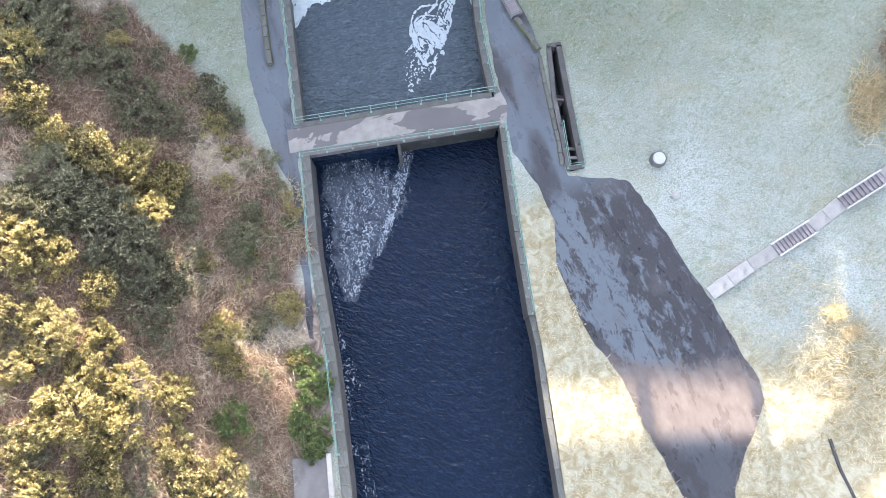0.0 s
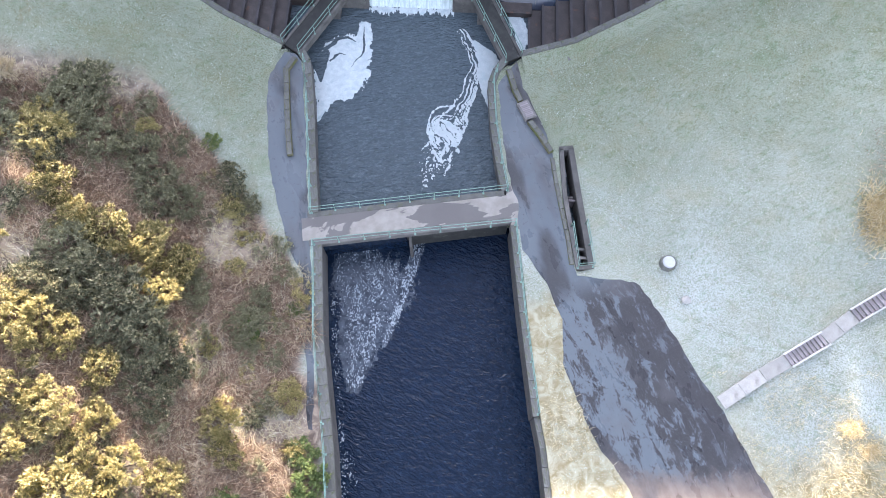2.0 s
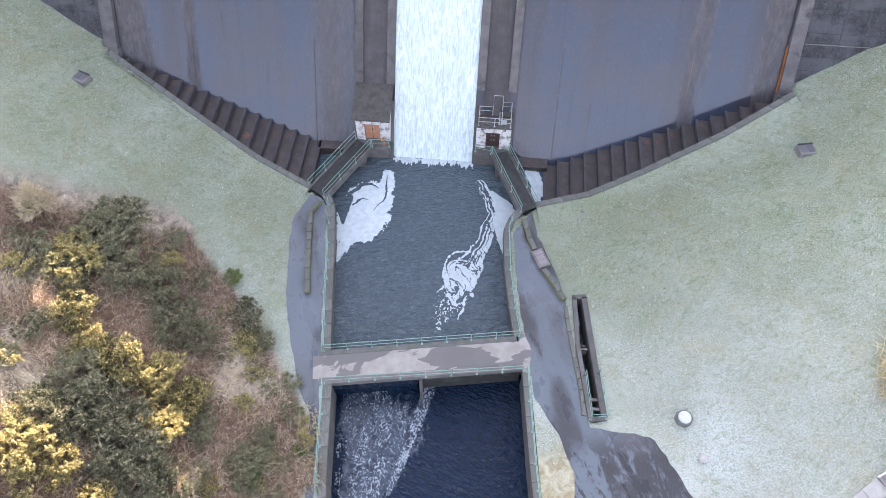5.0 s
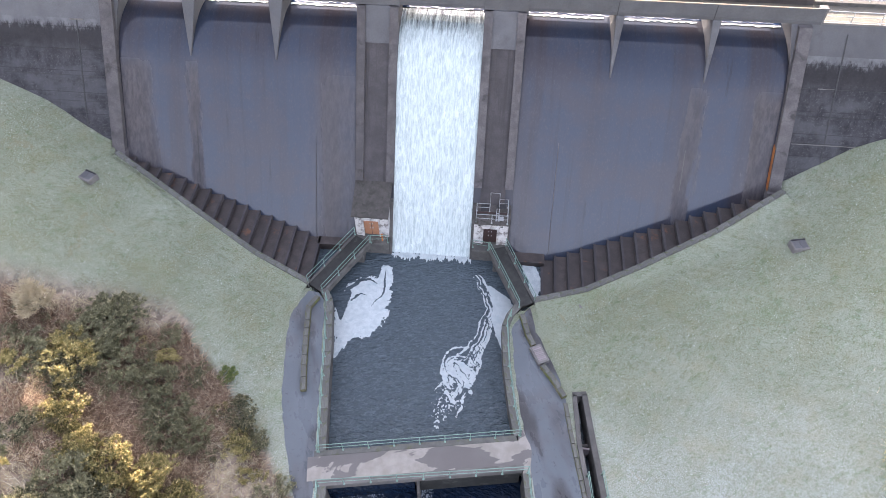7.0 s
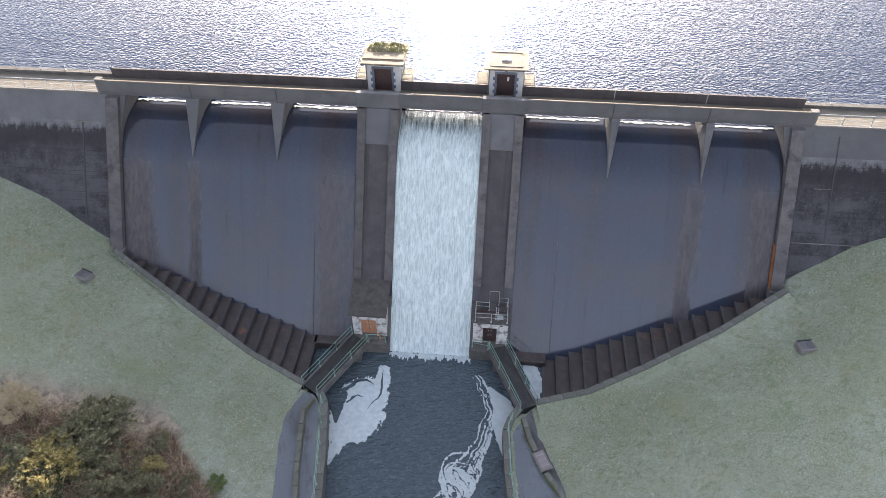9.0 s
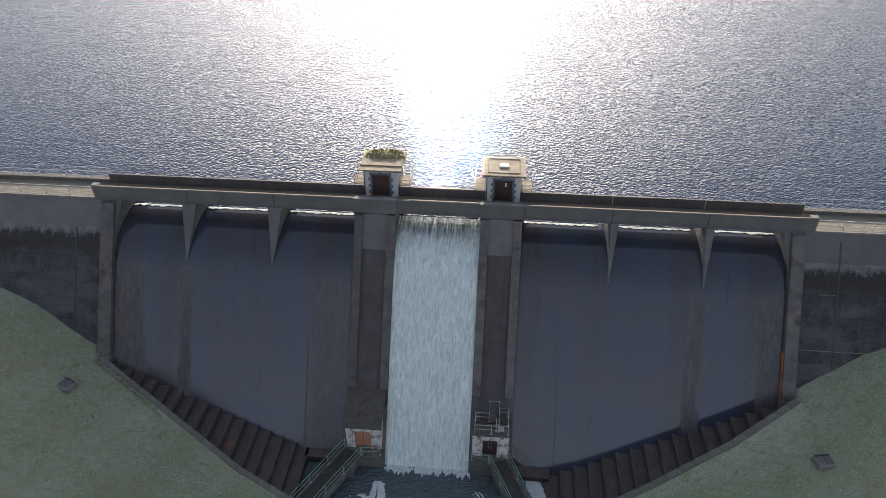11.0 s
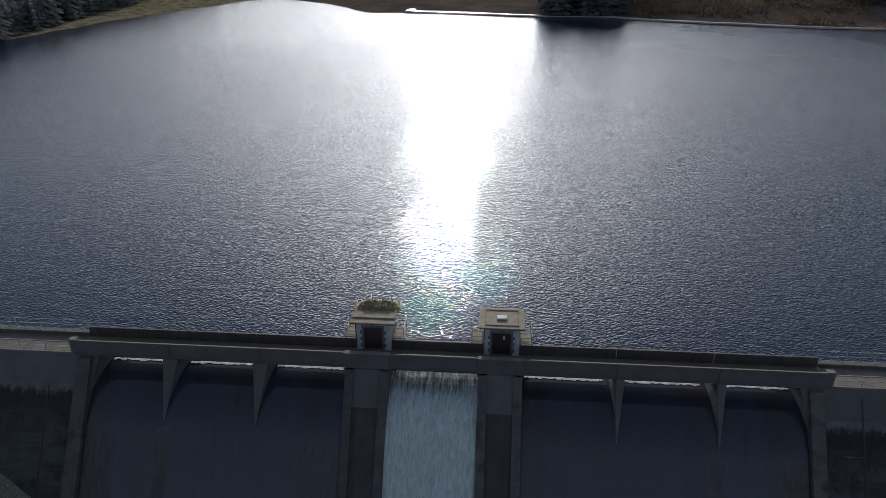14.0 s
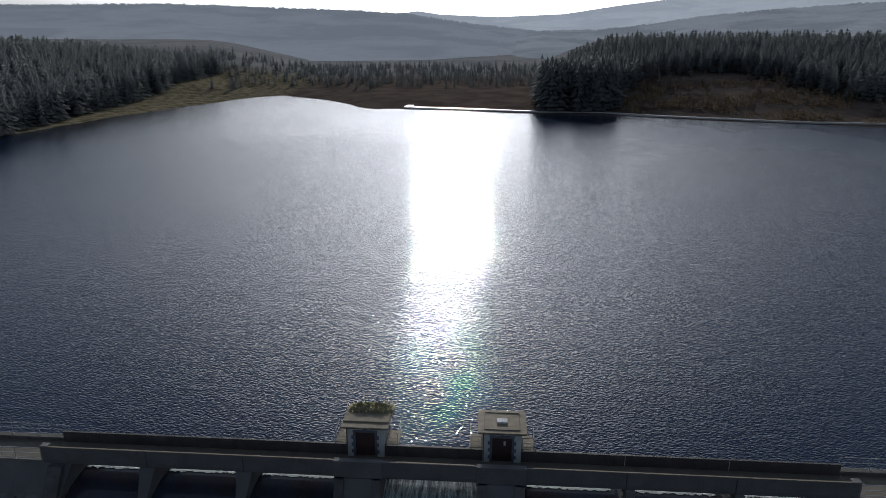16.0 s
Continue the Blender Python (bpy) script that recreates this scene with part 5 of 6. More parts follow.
# ---- valve houses at the foot of the chute ----
def valve_house(x0, x1, pitched):
    label = "stained white valve house with a mossy sloping roof and orange door" if pitched else "stained white flat-roofed valve house with galvanised roof rails"
    ob = empty("valve_house", label, "valve house", "valve houses", ((x0 + x1) / 2, 39.0, 0))
    w = (x1 - x0) / 2
    part("base", box_bm(-w - 0.05, w + 0.05, -0.85, 3.4, -3.6, 0.02, bevel=0.03), M_WALL, ob, "damp concrete plinth")
    dw = 0.66 if pitched else 0.58
    dc = -0.05
    top = 2.62
    for a, b in ((-w, dc - dw), (dc + dw, w)):
        part("front_wall", box_bm(a, b, 0, 0.28, 0.02, top), M_WHITE, ob, "peeling white painted wall")
    part("front_wall", box_bm(dc - dw, dc + dw, 0, 0.28, 2.05, top), M_WHITE, ob)
    bm = bmesh.new()
    for x in (-w, w - 0.28):
        vs = box(bm, x, x + 0.28, 0.28, 3.2, 0.02, top)
        if pitched:
            for v in vs:
                if v.co.z > 1 and v.co.y > 1:
                    v.co.z += 1.15
    part("side_wall", bm, M_WHITE, ob)
    door = part("door", box_bm(dc - dw, dc + dw, 0.12, 0.18, 0.03, 2.04), M_RUSTDOOR if pitched else M_DOOR, ob, "orange painted double door" if pitched else "dark brown steel door")
    part("leaf_joint", box_bm(dc - 0.015, dc + 0.015, 0.10, 0.125, 0.05, 2.0), M_DARK, door)
    for s in (-0.12, 0.12):
        part("door_handle", box_bm(dc + s - 0.03, dc + s + 0.03, 0.08, 0.13, 0.95, 1.12), M_GALV, door)
        part("door_handle", box_bm(dc + s - 0.03, dc + s + 0.03, 0.08, 0.13, 1.5, 1.6), M_GALV, door)
    part("surround", box_bm(dc - dw - 0.16, dc - dw, -0.05, 0.1, 0.02, 2.2), M_WHITE, ob)
    part("surround", box_bm(dc + dw, dc + dw + 0.16, -0.05, 0.1, 0.02, 2.2), M_WHITE, ob)
    part("lintel", box_bm(dc - dw - 0.16, dc + dw + 0.16, -0.06, 0.1, 2.05, 2.22), M_WHITE, ob)
    for x in (-w * 0.68, w * 0.62):
        part("vent", box_bm(x - 0.1, x + 0.1, -0.012, 0.05, 2.28, 2.44), M_DARK, ob)
    if pitched:
        bm = bmesh.new()
        vs = box(bm, -w - 0.22, w + 0.12, -0.25, 3.05, 2.62, 2.78)
        for v in vs:
            if v.co.y > 1:
                v.co.z += 1.2
        bmesh.ops.subdivide_edges(bm, edges=bm.edges[:], cuts=6, use_grid_fill=True)
        for v in bm.verts:
            if v.co.z > 2.7:
                v.co.z += 0.03 * (noise.noise(v.co * 1.7))
        part("roof", bm, M_ROOF, ob, "dark mossy sloping roof slab")
    else:
        part("roof", box_bm(-w - 0.12, w + 0.12, -0.14, 2.6, 2.62, 2.74, bevel=0.02), M_ROOF, ob, "dark flat roof slab")
        part("roof_opening", box_bm(-w + 0.5, -w + 1.3, 1.35, 2.1, 2.745, 2.77), M_DARK, ob)
        part("roof_opening", box_bm(w - 1.1, w - 0.3, 1.75, 2.4, 2.745, 2.77), M_DARK, ob)
        part("roof_hatch", box_bm(w - 0.95, w - 0.45, 0.35, 0.8, 2.745, 2.80), M_GALV, ob)
        part("roof_beam", box_bm(-w, w, 1.1, 1.2, 2.745, 2.83), M_DOOR, ob, "rusty steel beam")
    return ob


valve_house(-6.6, -3.72, True)
valve_house(3.7, 6.62, False)
railing([(x, y, 2.74) for x, y in ((3.85, 39.05), (6.5, 39.05), (6.5, 40.9), (5.75, 40.9), (5.75, 41.6), (4.95, 41.6), (4.95, 40.3), (3.85, 40.3), (3.85, 39.05))],
        "galvanised handrail zigzagging round roof openings", M_GALV, 1.0, 1.1, lift=0.0, r=0.028)
railing([(x, y, 2.74) for x, y in ((5.55, 39.9), (5.55, 39.35), (5.75, 39.35), (5.75, 39.9))], "small galvanised hatch rail", M_GALV, 0.9, 0.5, lift=0.0, r=0.024)
for a, b in (((-5.2, 38.2), (-3.75, 38.35)), ((5.05, 38.3), (3.7, 38.5))):
    railing([(*a, 0.0), (*b, 0.0)], "pale green handrail on the valve house landing", h=1.0, step=1.4, lift=0.02, r=0.03)
bm = bmesh.new()
tube(bm, (0, 0, 0.02), (0, 0, 0.75), 0.08, 8)
tube(bm, (0, 0, 0.75), (0, 0, 0.82), 0.13, 8)
ob = part("marker_post", bm, M_RUST)
ob.location = (-4.25, 38.55, 0)
tagged(ob, "short red-brown valve post on the landing", "post")


# ---- gatehouses on the crest ----
def gatehouse(cx, mossy):
    label = "pale gatehouse with slate quoins and " + ("mossy tan roof" if mossy else "tan roof with rooflight")
    ob = empty("gatehouse", label, "gatehouse", "crest gatehouses", (cx, 52.35, 16.12))
    w, depth, top = 1.42, 2.7, 2.5
    part("tower", box_bm(-w - 0.25, w + 0.25, 0.3, depth + 0.5, -16, -0.1), M_WALL, ob, "concrete tower standing in the lake")
    dw = 0.78
    for a, b in ((-w, -dw), (dw, w)):
        part("front_wall", box_bm(a, b, 0, 0.25, 0, top), M_PALE, ob)
    part("front_wall", box_bm(-dw, dw, 0, 0.25, 2.05, top), M_PALE, ob)
    part("side_wall", box_bm(-w, -w + 0.25, 0.25, depth, 0, top), M_PALE, ob)
    part("side_wall", box_bm(w - 0.25, w, 0.25, depth, 0, top), M_PALE, ob)
    part("rear_wall", box_bm(-w, w, depth - 0.25, depth, 0, top), M_PALE, ob)
    door = part("door", box_bm(-dw, dw, 0.16, 0.22, 0.02, 2.04), M_DOOR, ob, "dark red-brown boarded double door")
    part("leaf_joint", box_bm(-0.012, 0.012, 0.15, 0.165, 0.04, 2.0), M_DARK, door)
    if not mossy:
        part("notice", box_bm(0.12, 0.28, 0.145, 0.165, 1.35, 1.7), M_WHITE, door, "small white notice")
    bm = box_bm(-0.29, 0.29, 0, 0.03, 0, 0.29)
    me = bpy.data.meshes.new("quoin")
    bm.to_mesh(me)
    bm.free()
    me.materials.append(M_QUOIN)
    for k in range(7):
        for s in (-1, 1):
            wide = 0.16 if k % 2 else 0.09
            piece("quoin", me, ob, Matrix.LocRotScale((s * (dw + wide - 0.06), -0.04, 0.02 + k * 0.295), None, (wide / 0.29, 2.0, 0.98)))
    part("lintel", box_bm(-dw - 0.14, dw + 0.14, -0.05, 0.12, 2.06, 2.26, bevel=0.01), M_QUOIN, ob, "dark slate lintel")
    part("plaque", box_bm(-0.1, 0.1, -0.03, 0.02, 2.3, 2.46), M_DARK, ob)
    part("downpipe", box_bm(-w + 0.02, -w + 0.08, -0.07, -0.01, 0.1, top), M_DARK, ob)
    part("roof", box_bm(-w - 0.38, w + 0.38, -0.3, depth + 0.25, top, top + 0.14, bevel=0.02), M_TAN, ob, "tan felted roof slab")
    part("eaves_line", box_bm(-w - 0.36, w + 0.36, -0.315, -0.29, top + 0.02, top + 0.06), M_DARK, ob)
    if mossy:
        part("roof_step", box_bm(-w - 0.3, w + 0.3, 0.45, depth + 0.2, top + 0.143, top + 0.22, bevel=0.02), M_TAN, ob)
        rng = random.Random(4)
        bm = bmesh.new()
        bmesh.ops.create_grid(bm, x_segments=40, y_segments=18, size=1.0)
        for v in bm.verts:  # one uneven cushion of moss
            e = max(0.0, 1 - v.co.x ** 4) * max(0.0, 1 - v.co.y ** 4)
            v.co = (0.1 + v.co.x * (w + 0.35), depth - 0.35 + v.co.y * 0.8, top + 0.17 + e * (0.22 + 0.3 * noise.noise((v.co.x * 5, v.co.y * 3, 1)) + 0.10 * rng.random()))
        part("moss", bm, M_MOSS, ob, "thick yellow-green moss and weeds")
        bm = bmesh.new()
        for _ in range(420):  # dry weeds that stand up out of the moss
            x, y = rng.gauss(0.1, 0.75), depth - 0.3 + rng.gauss(0, 0.36)
            a, h = rng.uniform(0, 6.28), rng.uniform(0.15, 0.42)
            p = Vector((max(-w - 0.3, min(w + 0.4, x)), y, top + 0.2))
            q = Vector((math.cos(a), math.sin(a), 0)) * 0.035
            bm.faces.new([bm.verts.new(v) for v in (p - q, p + q, p + Vector((rng.gauss(0, 0.1), rng.gauss(0, 0.1), h)))])
        part("weeds", bm, M_GOLD, ob, "brown and yellow weeds in the moss")
    else:
        for a in (box_bm(-1.3, 1.3, 0.12, 0.16, top + 0.143, top + 0.19), box_bm(-1.3, 1.3, depth - 0.2, depth - 0.16, top + 0.143, top + 0.19),
                  box_bm(-1.32, -1.28, 0.16, depth - 0.2, top + 0.143, top + 0.19), box_bm(1.28, 1.32, 0.16, depth - 0.2, top + 0.143, top + 0.19)):
            part("roof_ridge", a, M_WALL, ob)
        light = part("rooflight", box_bm(-0.4, 0.4, 1.0, 1.6, top + 0.143, top + 0.26, bevel=0.01), M_WHITE, ob, "white framed rooflight")
        for k in range(4):
            part("pane", box_bm(-0.35 + k * 0.18, -0.2 + k * 0.18, 1.05, 1.55, top + 0.262, top + 0.27), M_GLASS, light)
    for s in (-1, 1):
        part("gallery", box_bm(min(s * w, s * (w + 1.0)), max(s * w, s * (w + 1.0)), 0.45, 2.3, 0.75, 0.9, bevel=0.02), M_TAN, ob, "cantilevered side gallery")
        x1 = s * (w + 0.95)
        ring = [(s * (w + 0.1), 0.5), (x1, 0.5), (x1, 2.25), (s * (w + 0.1), 2.25)]
        for z in (1.35, 1.8):
            bm = bmesh.new()
            pipe(bm, [(*a, z) for a in ring], 0.025, 5)
            part("gallery_rail", bm, M_GALV, ob)
        for a in ring:
            bm = bmesh.new()
            tube(bm, (*a, 0.9), (*a, 1.82), 0.028, 5)
            part("gallery_post", bm, M_GALV, ob)
    return ob


gatehouse(-5.02, True)
gatehouse(5.16, False)
for x0, x1 in ((-93, -28.9), (93, 29.4)):
    railing([(x0, 52.95, 16.42), (x1, 52.95, 16.42)], "grey galvanised railing on the upstream crest kerb", M_GALV, 0.95, 2.2, (1.0, 0.55, 0.12), 0.0, 0.03, "crest railings")
    railing([(x0, 50.08, 16.2), (x1, 50.08, 16.2)], "grey galvanised railing on the downstream crest edge", M_GALV, 0.95, 2.2, (1.0, 0.55, 0.12), 0.0, 0.03, "crest railings")


# ---- small things on the banks ----
def ground_z(x, y):
    return float(height(np.array([x]), np.array([y]))[0])


def hatch(x, y, turn, label):
    z = ground_z(x, y)
    ob = empty("access_hatch", label, "hatch", "bank hatches", (x, y, z))
    m = pose(0, 0, 0, 0, 0, turn)
    part("curb", box_bm(-0.62, 0.62, -0.5, 0.5, -0.6, 0.30, m=m, bevel=0.04), M_CONC, ob, "weathered concrete surround")
    for s in (-0.26, 0.26):
        part("lid", box_bm(s - 0.24, s + 0.24, -0.36, 0.36, 0.302, 0.34, m=m, bevel=0.01), M_BEAM, ob, "grey steel lid")
    part("rim", box_bm(-0.55, 0.55, 0.38, 0.46, 0.302, 0.39, m=m), M_DARK, ob)
    return ob


hatch(28.7, 36.25, 12, "concrete access hatch with two steel lids on the grass bank")
hatch(-28.65, 38.5, -22, "concrete access hatch with two steel lids on the grass bank")
for x, y, r, lab in ((19.44, 16.35, 0.52, "round concrete manhole with a pale lid in the grass"),):
    z = ground_z(x, y)
    ob = empty("manhole", lab, "manhole", at=(x, y, z))
    bm = bmesh.new()
    bmesh.ops.create_cone(bm, cap_ends=True, segments=8, radius1=r + 0.12, radius2=r + 0.04, depth=0.5, matrix=Matrix.Translation((0, 0, 0)))
    part("ring", bm, M_COPE, ob, "mossy stone ring")
    bm = bmesh.new()
    bmesh.ops.create_cone(bm, cap_ends=True, segments=20, radius1=r * 0.85, radius2=r * 0.8, depth=0.1, matrix=Matrix.Translation((0, 0, 0.3)))
    part("lid", bm, M_PALE, ob, "frosted pale concrete lid")
bm = bmesh.new()
bmesh.ops.create_icosphere(bm, subdivisions=2, radius=0.36, matrix=Matrix.LocRotScale((0, 0, 0.1), None, (1.0, 0.85, 0.5)))
for v in bm.verts:
    v.co *= 1 + 0.25 * noise.noise(v.co * 2.5)
ob = part("stone", bm, M_PATH)
ob.location = (20.53, 13.74, ground_z(20.53, 13.74))
tagged(ob, "pale frosted boulder lying in the grass", "stone")
ob = part("drain_cover", box_bm(-0.42, 0.42, -0.32, 0.32, -0.3, 0.05, m=pose(0, 0, 0, 0, 0, 15), bevel=0.02), M_CONC)
ob.location = (13.0, 32.9, ground_z(13.0, 32.9) + 0.02)
tagged(ob, "mossy concrete drain cover in the bank", "drain cover")
slab = empty("landing_slab", "flat pale grey concrete slab beside the basin wall", "slab", at=(-3.5, -8, 0))
part("slab_top", box_bm(-1.2, 1.15, -6.0, 4.5, -1.0, 0.32, m=pose(0, 0, 0, 0, 0, 6.5), bevel=0.04), M_CONC, slab)
part("slab_edge", box_bm(1.0, 1.32, -6.0, 4.6, -1.0, 0.42, m=pose(0, 0, 0, 0, 0, 6.5), bevel=0.03), M_PATH, slab, "paler raised edge")

# ---- hillside stair ----
stair = empty("garden_stair", "pale slab path and timber-tread stair climbing the bank", "stairs", at=(22.35, 6.9, 0))
ROUTE = [(22.35, 6.9), (25.0, 8.75), (26.45, 9.65), (28.55, 11.0), (30.25, 12.4), (32.5, 13.85), (34.0, 15.0), (37.0, 17.2)]
KINDS = ["slab", "slab", "flight", "slab", "flight", "slab", "flight"]
SW = 0.46
so = Vector(stair.location)
for (a, b), kind in zip(zip(ROUTE, ROUTE[1:]), KINDS):
    za, zb = ground_z(*a) + 0.12, ground_z(*b) + 0.12
    a3, b3 = Vector((*a, za)) - so, Vector((*b, zb)) - so
    d = b3 - a3
    flatd = Vector((d.x, d.y, 0))
    turn = Matrix.Rotation(math.atan2(d.y, d.x), 4, "Z")
    if kind == "slab":
        k = max(1, round(flatd.length / 1.4))
        for i in range(k):
            p, q = a3.lerp(b3, i / k), a3.lerp(b3, (i + 1) / k)
            me_bm = box_bm(0.0, (q - p).length - 0.02, -SW, SW, -0.25, 0, bevel=0.015)
            ob = part("path_slab", me_bm, M_PATH, stair)
            ob.matrix_basis = Matrix.Translation(p) @ turn @ Matrix.Rotation(-math.atan2(d.z, flatd.length), 4, "Y")
    else:
        n_step = 10
        run = flatd.length / n_step
        tread = bpy.data.meshes.new("tread")
        bm = box_bm(0, run - 0.035, -SW + 0.06, SW - 0.06, -0.12, 0.0, bevel=0.01)
        bm.to_mesh(tread)
        bm.free()
        tread.materials.append(M_TREAD)
        for i in range(n_step):
            piece("tread", tread, stair, Matrix.Translation(a3.lerp(b3, i / n_step) + Vector((0, 0, d.z / n_step))) @ turn)
        for s in (-1, 1):
            bm = box_bm(-0.05, d.length + 0.05, s * SW - 0.05, s * SW + 0.05, -0.2, 0.16, bevel=0.01)
            ob = part("stringer", bm, M_STRING, stair, "whitewashed edge board")
            ob.matrix_basis = Matrix.Translation(a3 + Vector((0, 0, d.z / n_step))) @ turn @ Matrix.Rotation(-math.atan2(d.z, flatd.length), 4, "Y")


# ---- vegetation ----
def sprigs(rng, clumps, spread, per, leaves, size, squash):
    """Spiny growth in three scales: lumps that make the crown, twigs on each lump, narrow leaves that stand out from each twig."""
    a, q = rng.uniform(0, math.tau, clumps), np.sqrt(rng.uniform(0, 1, clumps))
    c = np.stack([q * np.cos(a), q * np.sin(a), squash * (0.25 + 0.75 * rng.uniform(0.25, 1.0, clumps) * (1 - 0.6 * q * q))], -1)
    r = rng.uniform(spread * 0.5, spread * 1.3, clumps) * (1.15 - 0.4 * q)
    k = rng.integers(0, clumps, clumps * per)
    d = rng.normal(size=(len(k), 3)) * (1, 1, 0.8) + (0, 0, 0.25)
    d /= np.linalg.norm(d, axis=1, keepdims=True)
    twig = c[k] + d * (r[k] * rng.uniform(0.45, 1.25, len(k)))[:, None]
    j = rng.integers(0, len(k), leaves)
    u = d[j] * 0.9 + rng.normal(size=(leaves, 3)) * 0.75 + (0, 0, 0.3)
    u /= np.linalg.norm(u, axis=1, keepdims=True)
    v = np.cross(u, rng.normal(size=(leaves, 3)))
    v /= np.linalg.norm(v, axis=1, keepdims=True) + 1e-9
    s = size * rng.uniform(0.5, 1.6, (leaves, 1))
    p = twig[j] + rng.normal(size=(leaves, 3)) * size * 0.45
    w = v * s * 0.34
    verts = np.stack([p - w, p + u * s * 1.35, p + w], 1).reshape(-1, 3)
    verts[:, 2] = np.maximum(verts[:, 2], 0.02)
    return verts, np.arange(leaves * 3).reshape(-1, 3), c


def bush_meshes(tag, mat, seeds, clumps, leaves, size, squash=0.8, spread=0.2):
    """A few crown meshes about one metre in radius, and the stems that carry them."""
    out = []
    for seed in seeds:
        v, f, cs = sprigs(np.random.default_rng(seed), clumps, spread, 12, leaves, size, squash)
        crown = mesh_of(tag + "_crown", v, f, mat)
        bm = bmesh.new()
        for c in cs[:9]:
            tube(bm, (c[0] * 0.1, c[1] * 0.1, -0.15), (c[0] * 0.55, c[1] * 0.55, c[2] * 0.55), 0.035, 5)
            tube(bm, (c[0] * 0.55, c[1] * 0.55, c[2] * 0.55), (c[0] * 0.95, c[1] * 0.95, c[2] * 0.95), 0.02, 5)
        stem = bpy.data.meshes.new(tag + "_stem")
        bm.to_mesh(stem)
        bm.free()
        stem.materials.append(M_BARK)
        out.append((crown, stem))
    return out


def plant_bush(name, kinds, x, y, r, rng, label, group, tall=1.0):
    crown, stem = kinds[rng.randrange(len(kinds))]
    ob = empty(name, label, "bush", group, (x, y, ground_z(x, y) - 0.05))
    m = Matrix.LocRotScale((0, 0, 0), Euler((0, 0, rng.uniform(0, 6.28))), (r * rng.uniform(0.75, 1.3), r * rng.uniform(0.75, 1.3), r * tall * rng.uniform(0.75, 1.15)))
    piece("crown", crown, ob, m)
    piece("stem", stem, ob, m)
    return ob


# Set where the sun strikes; its yellow is put into their leaf colour.
GORSE = [(-23.5, 22.0, 1.6), (-21.8, 18.2, 1.3), (-20.2, 16.0, 1.2), (-18.2, 15.1, 1.6), (-15.9, 14.5, 1.7), (-13.8, 13.5, 1.4), (-14.6, 11.5, 1.3), (-20.6, 8.8, 1.5),
         (-18.8, 8.2, 1.3), (-16.5, 6.5, 1.4), (-21.0, 4.9, 1.3), (-18.9, 4.0, 1.5), (-15.9, 3.7, 1.2), (-19.7, 1.9, 1.2), (-16.8, 1.6, 1.2), (-14.4, 1.0, 1.2),
         (-16.8, -1.0, 2.0), (-14.4, -1.7, 1.6), (-19.2, -2.5, 1.2), (-11.9, 0.3, 1.3), (-11.9, -2.7, 1.2), (-9.6, 4.2, 1.3), (-9.2, 2.4, 1.0), (-15.1, -4.3, 1.4),
         (-10.9, -4.4, 1.4), (-9.0, -4.8, 1.3), (-17.8, -4.8, 1.3), (-5.7, 6.0, 0.8), (-5.2, 2.5, 0.8), (-11.0, 8.7, 0.7)]
DULL = [(-23.2, 24.2, 2.0), (-20.7, 22.1, 1.6), (-23.3, 20.8, 1.4), (-18.0, 21.7, 1.3), (-18.9, 11.5, 1.8), (-16.6, 10.2, 1.8), (-14.9, 8.8, 1.6), (-12.7, 12.4, 1.4),
        (-13.2, 7.4, 1.3), (-18.2, 12.7, 1.6), (-12.0, 20.9, 1.1), (-10.6, 19.2, 0.8), (-14.6, 18.4, 1.2), (-16.7, 19.0, 1.3), (-9.4, 10.3, 1.1), (-8.8, 12.2, 0.9),
        (-20.2, 13.7, 1.5), (-21.0, 11.3, 1.5), (-13.9, 5.2, 1.2), (-22.4, 25.7, 1.7)]
SHRUB = [(-3.9, 0.7, 1.0), (-4.1, -1.5, 1.2), (-3.6, -2.7, 0.9), (-9.0, 9.9, 0.8), (-6.2, 11.8, 0.5), (-13.7, 23.8, 0.6), (-8.6, -1.1, 1.1), (-4.5, 2.5, 0.8)]
rnd = random.Random(11)
gorse_kinds = bush_meshes("gorse", M_GORSE_LIT, (1, 2, 3, 4), 46, 9000, 0.062)
dull_kinds = bush_meshes("shaded_gorse", M_GORSE_SHADED, (5, 6, 7), 46, 9000, 0.062)
shrub_kinds = bush_meshes("shrub", M_SHRUB, (8, 9), 40, 6000, 0.075)
low_kinds = bush_meshes("low_gorse", M_GORSE_LIT, (12, 13, 14), 20, 2400, 0.105)
low_dull_kinds = bush_meshes("low_dull_gorse", M_GORSE_SHADED, (15, 16, 17), 20, 2400, 0.105)
for x, y, r in GORSE:
    plant_bush("gorse_bush", gorse_kinds, x, y, r * 1.15, rnd, "spiny yellow-green gorse bush on the rough bank", "gorse bushes", 1.1)
for x, y, r in DULL:
    plant_bush("gorse_bush", dull_kinds, x, y, r * 1.25, rnd, "dull grey-green gorse bush on the rough bank", "gorse bushes", 0.85)
for x, y, r in SHRUB:
    plant_bush("green_shrub", shrub_kinds, x, y, r * 1.2, rnd, "small bright green shrub by the basin", "green shrubs", 1.0)


def scrub_at(x, y):
    """Whether a place lies on the overgrown bank."""
    wob = (value_noise(x, y, 2.6, 77, 3) - 0.5) * 4
    near = np.interp(y, [-3.6, -3.0, 2.5, 9, 12], [-5.3, -3.9, -4.3, -5.7, 0])  # kept clear of the basin wall and path
    return (x + 0.93 * np.maximum(y - 14, 0) + wob < -5.3 + 2.6 * np.clip((8 - y) / 3, 0, 1)) & (x < near) & (y + wob < 27.6) & (y > -26) & (x > -48)


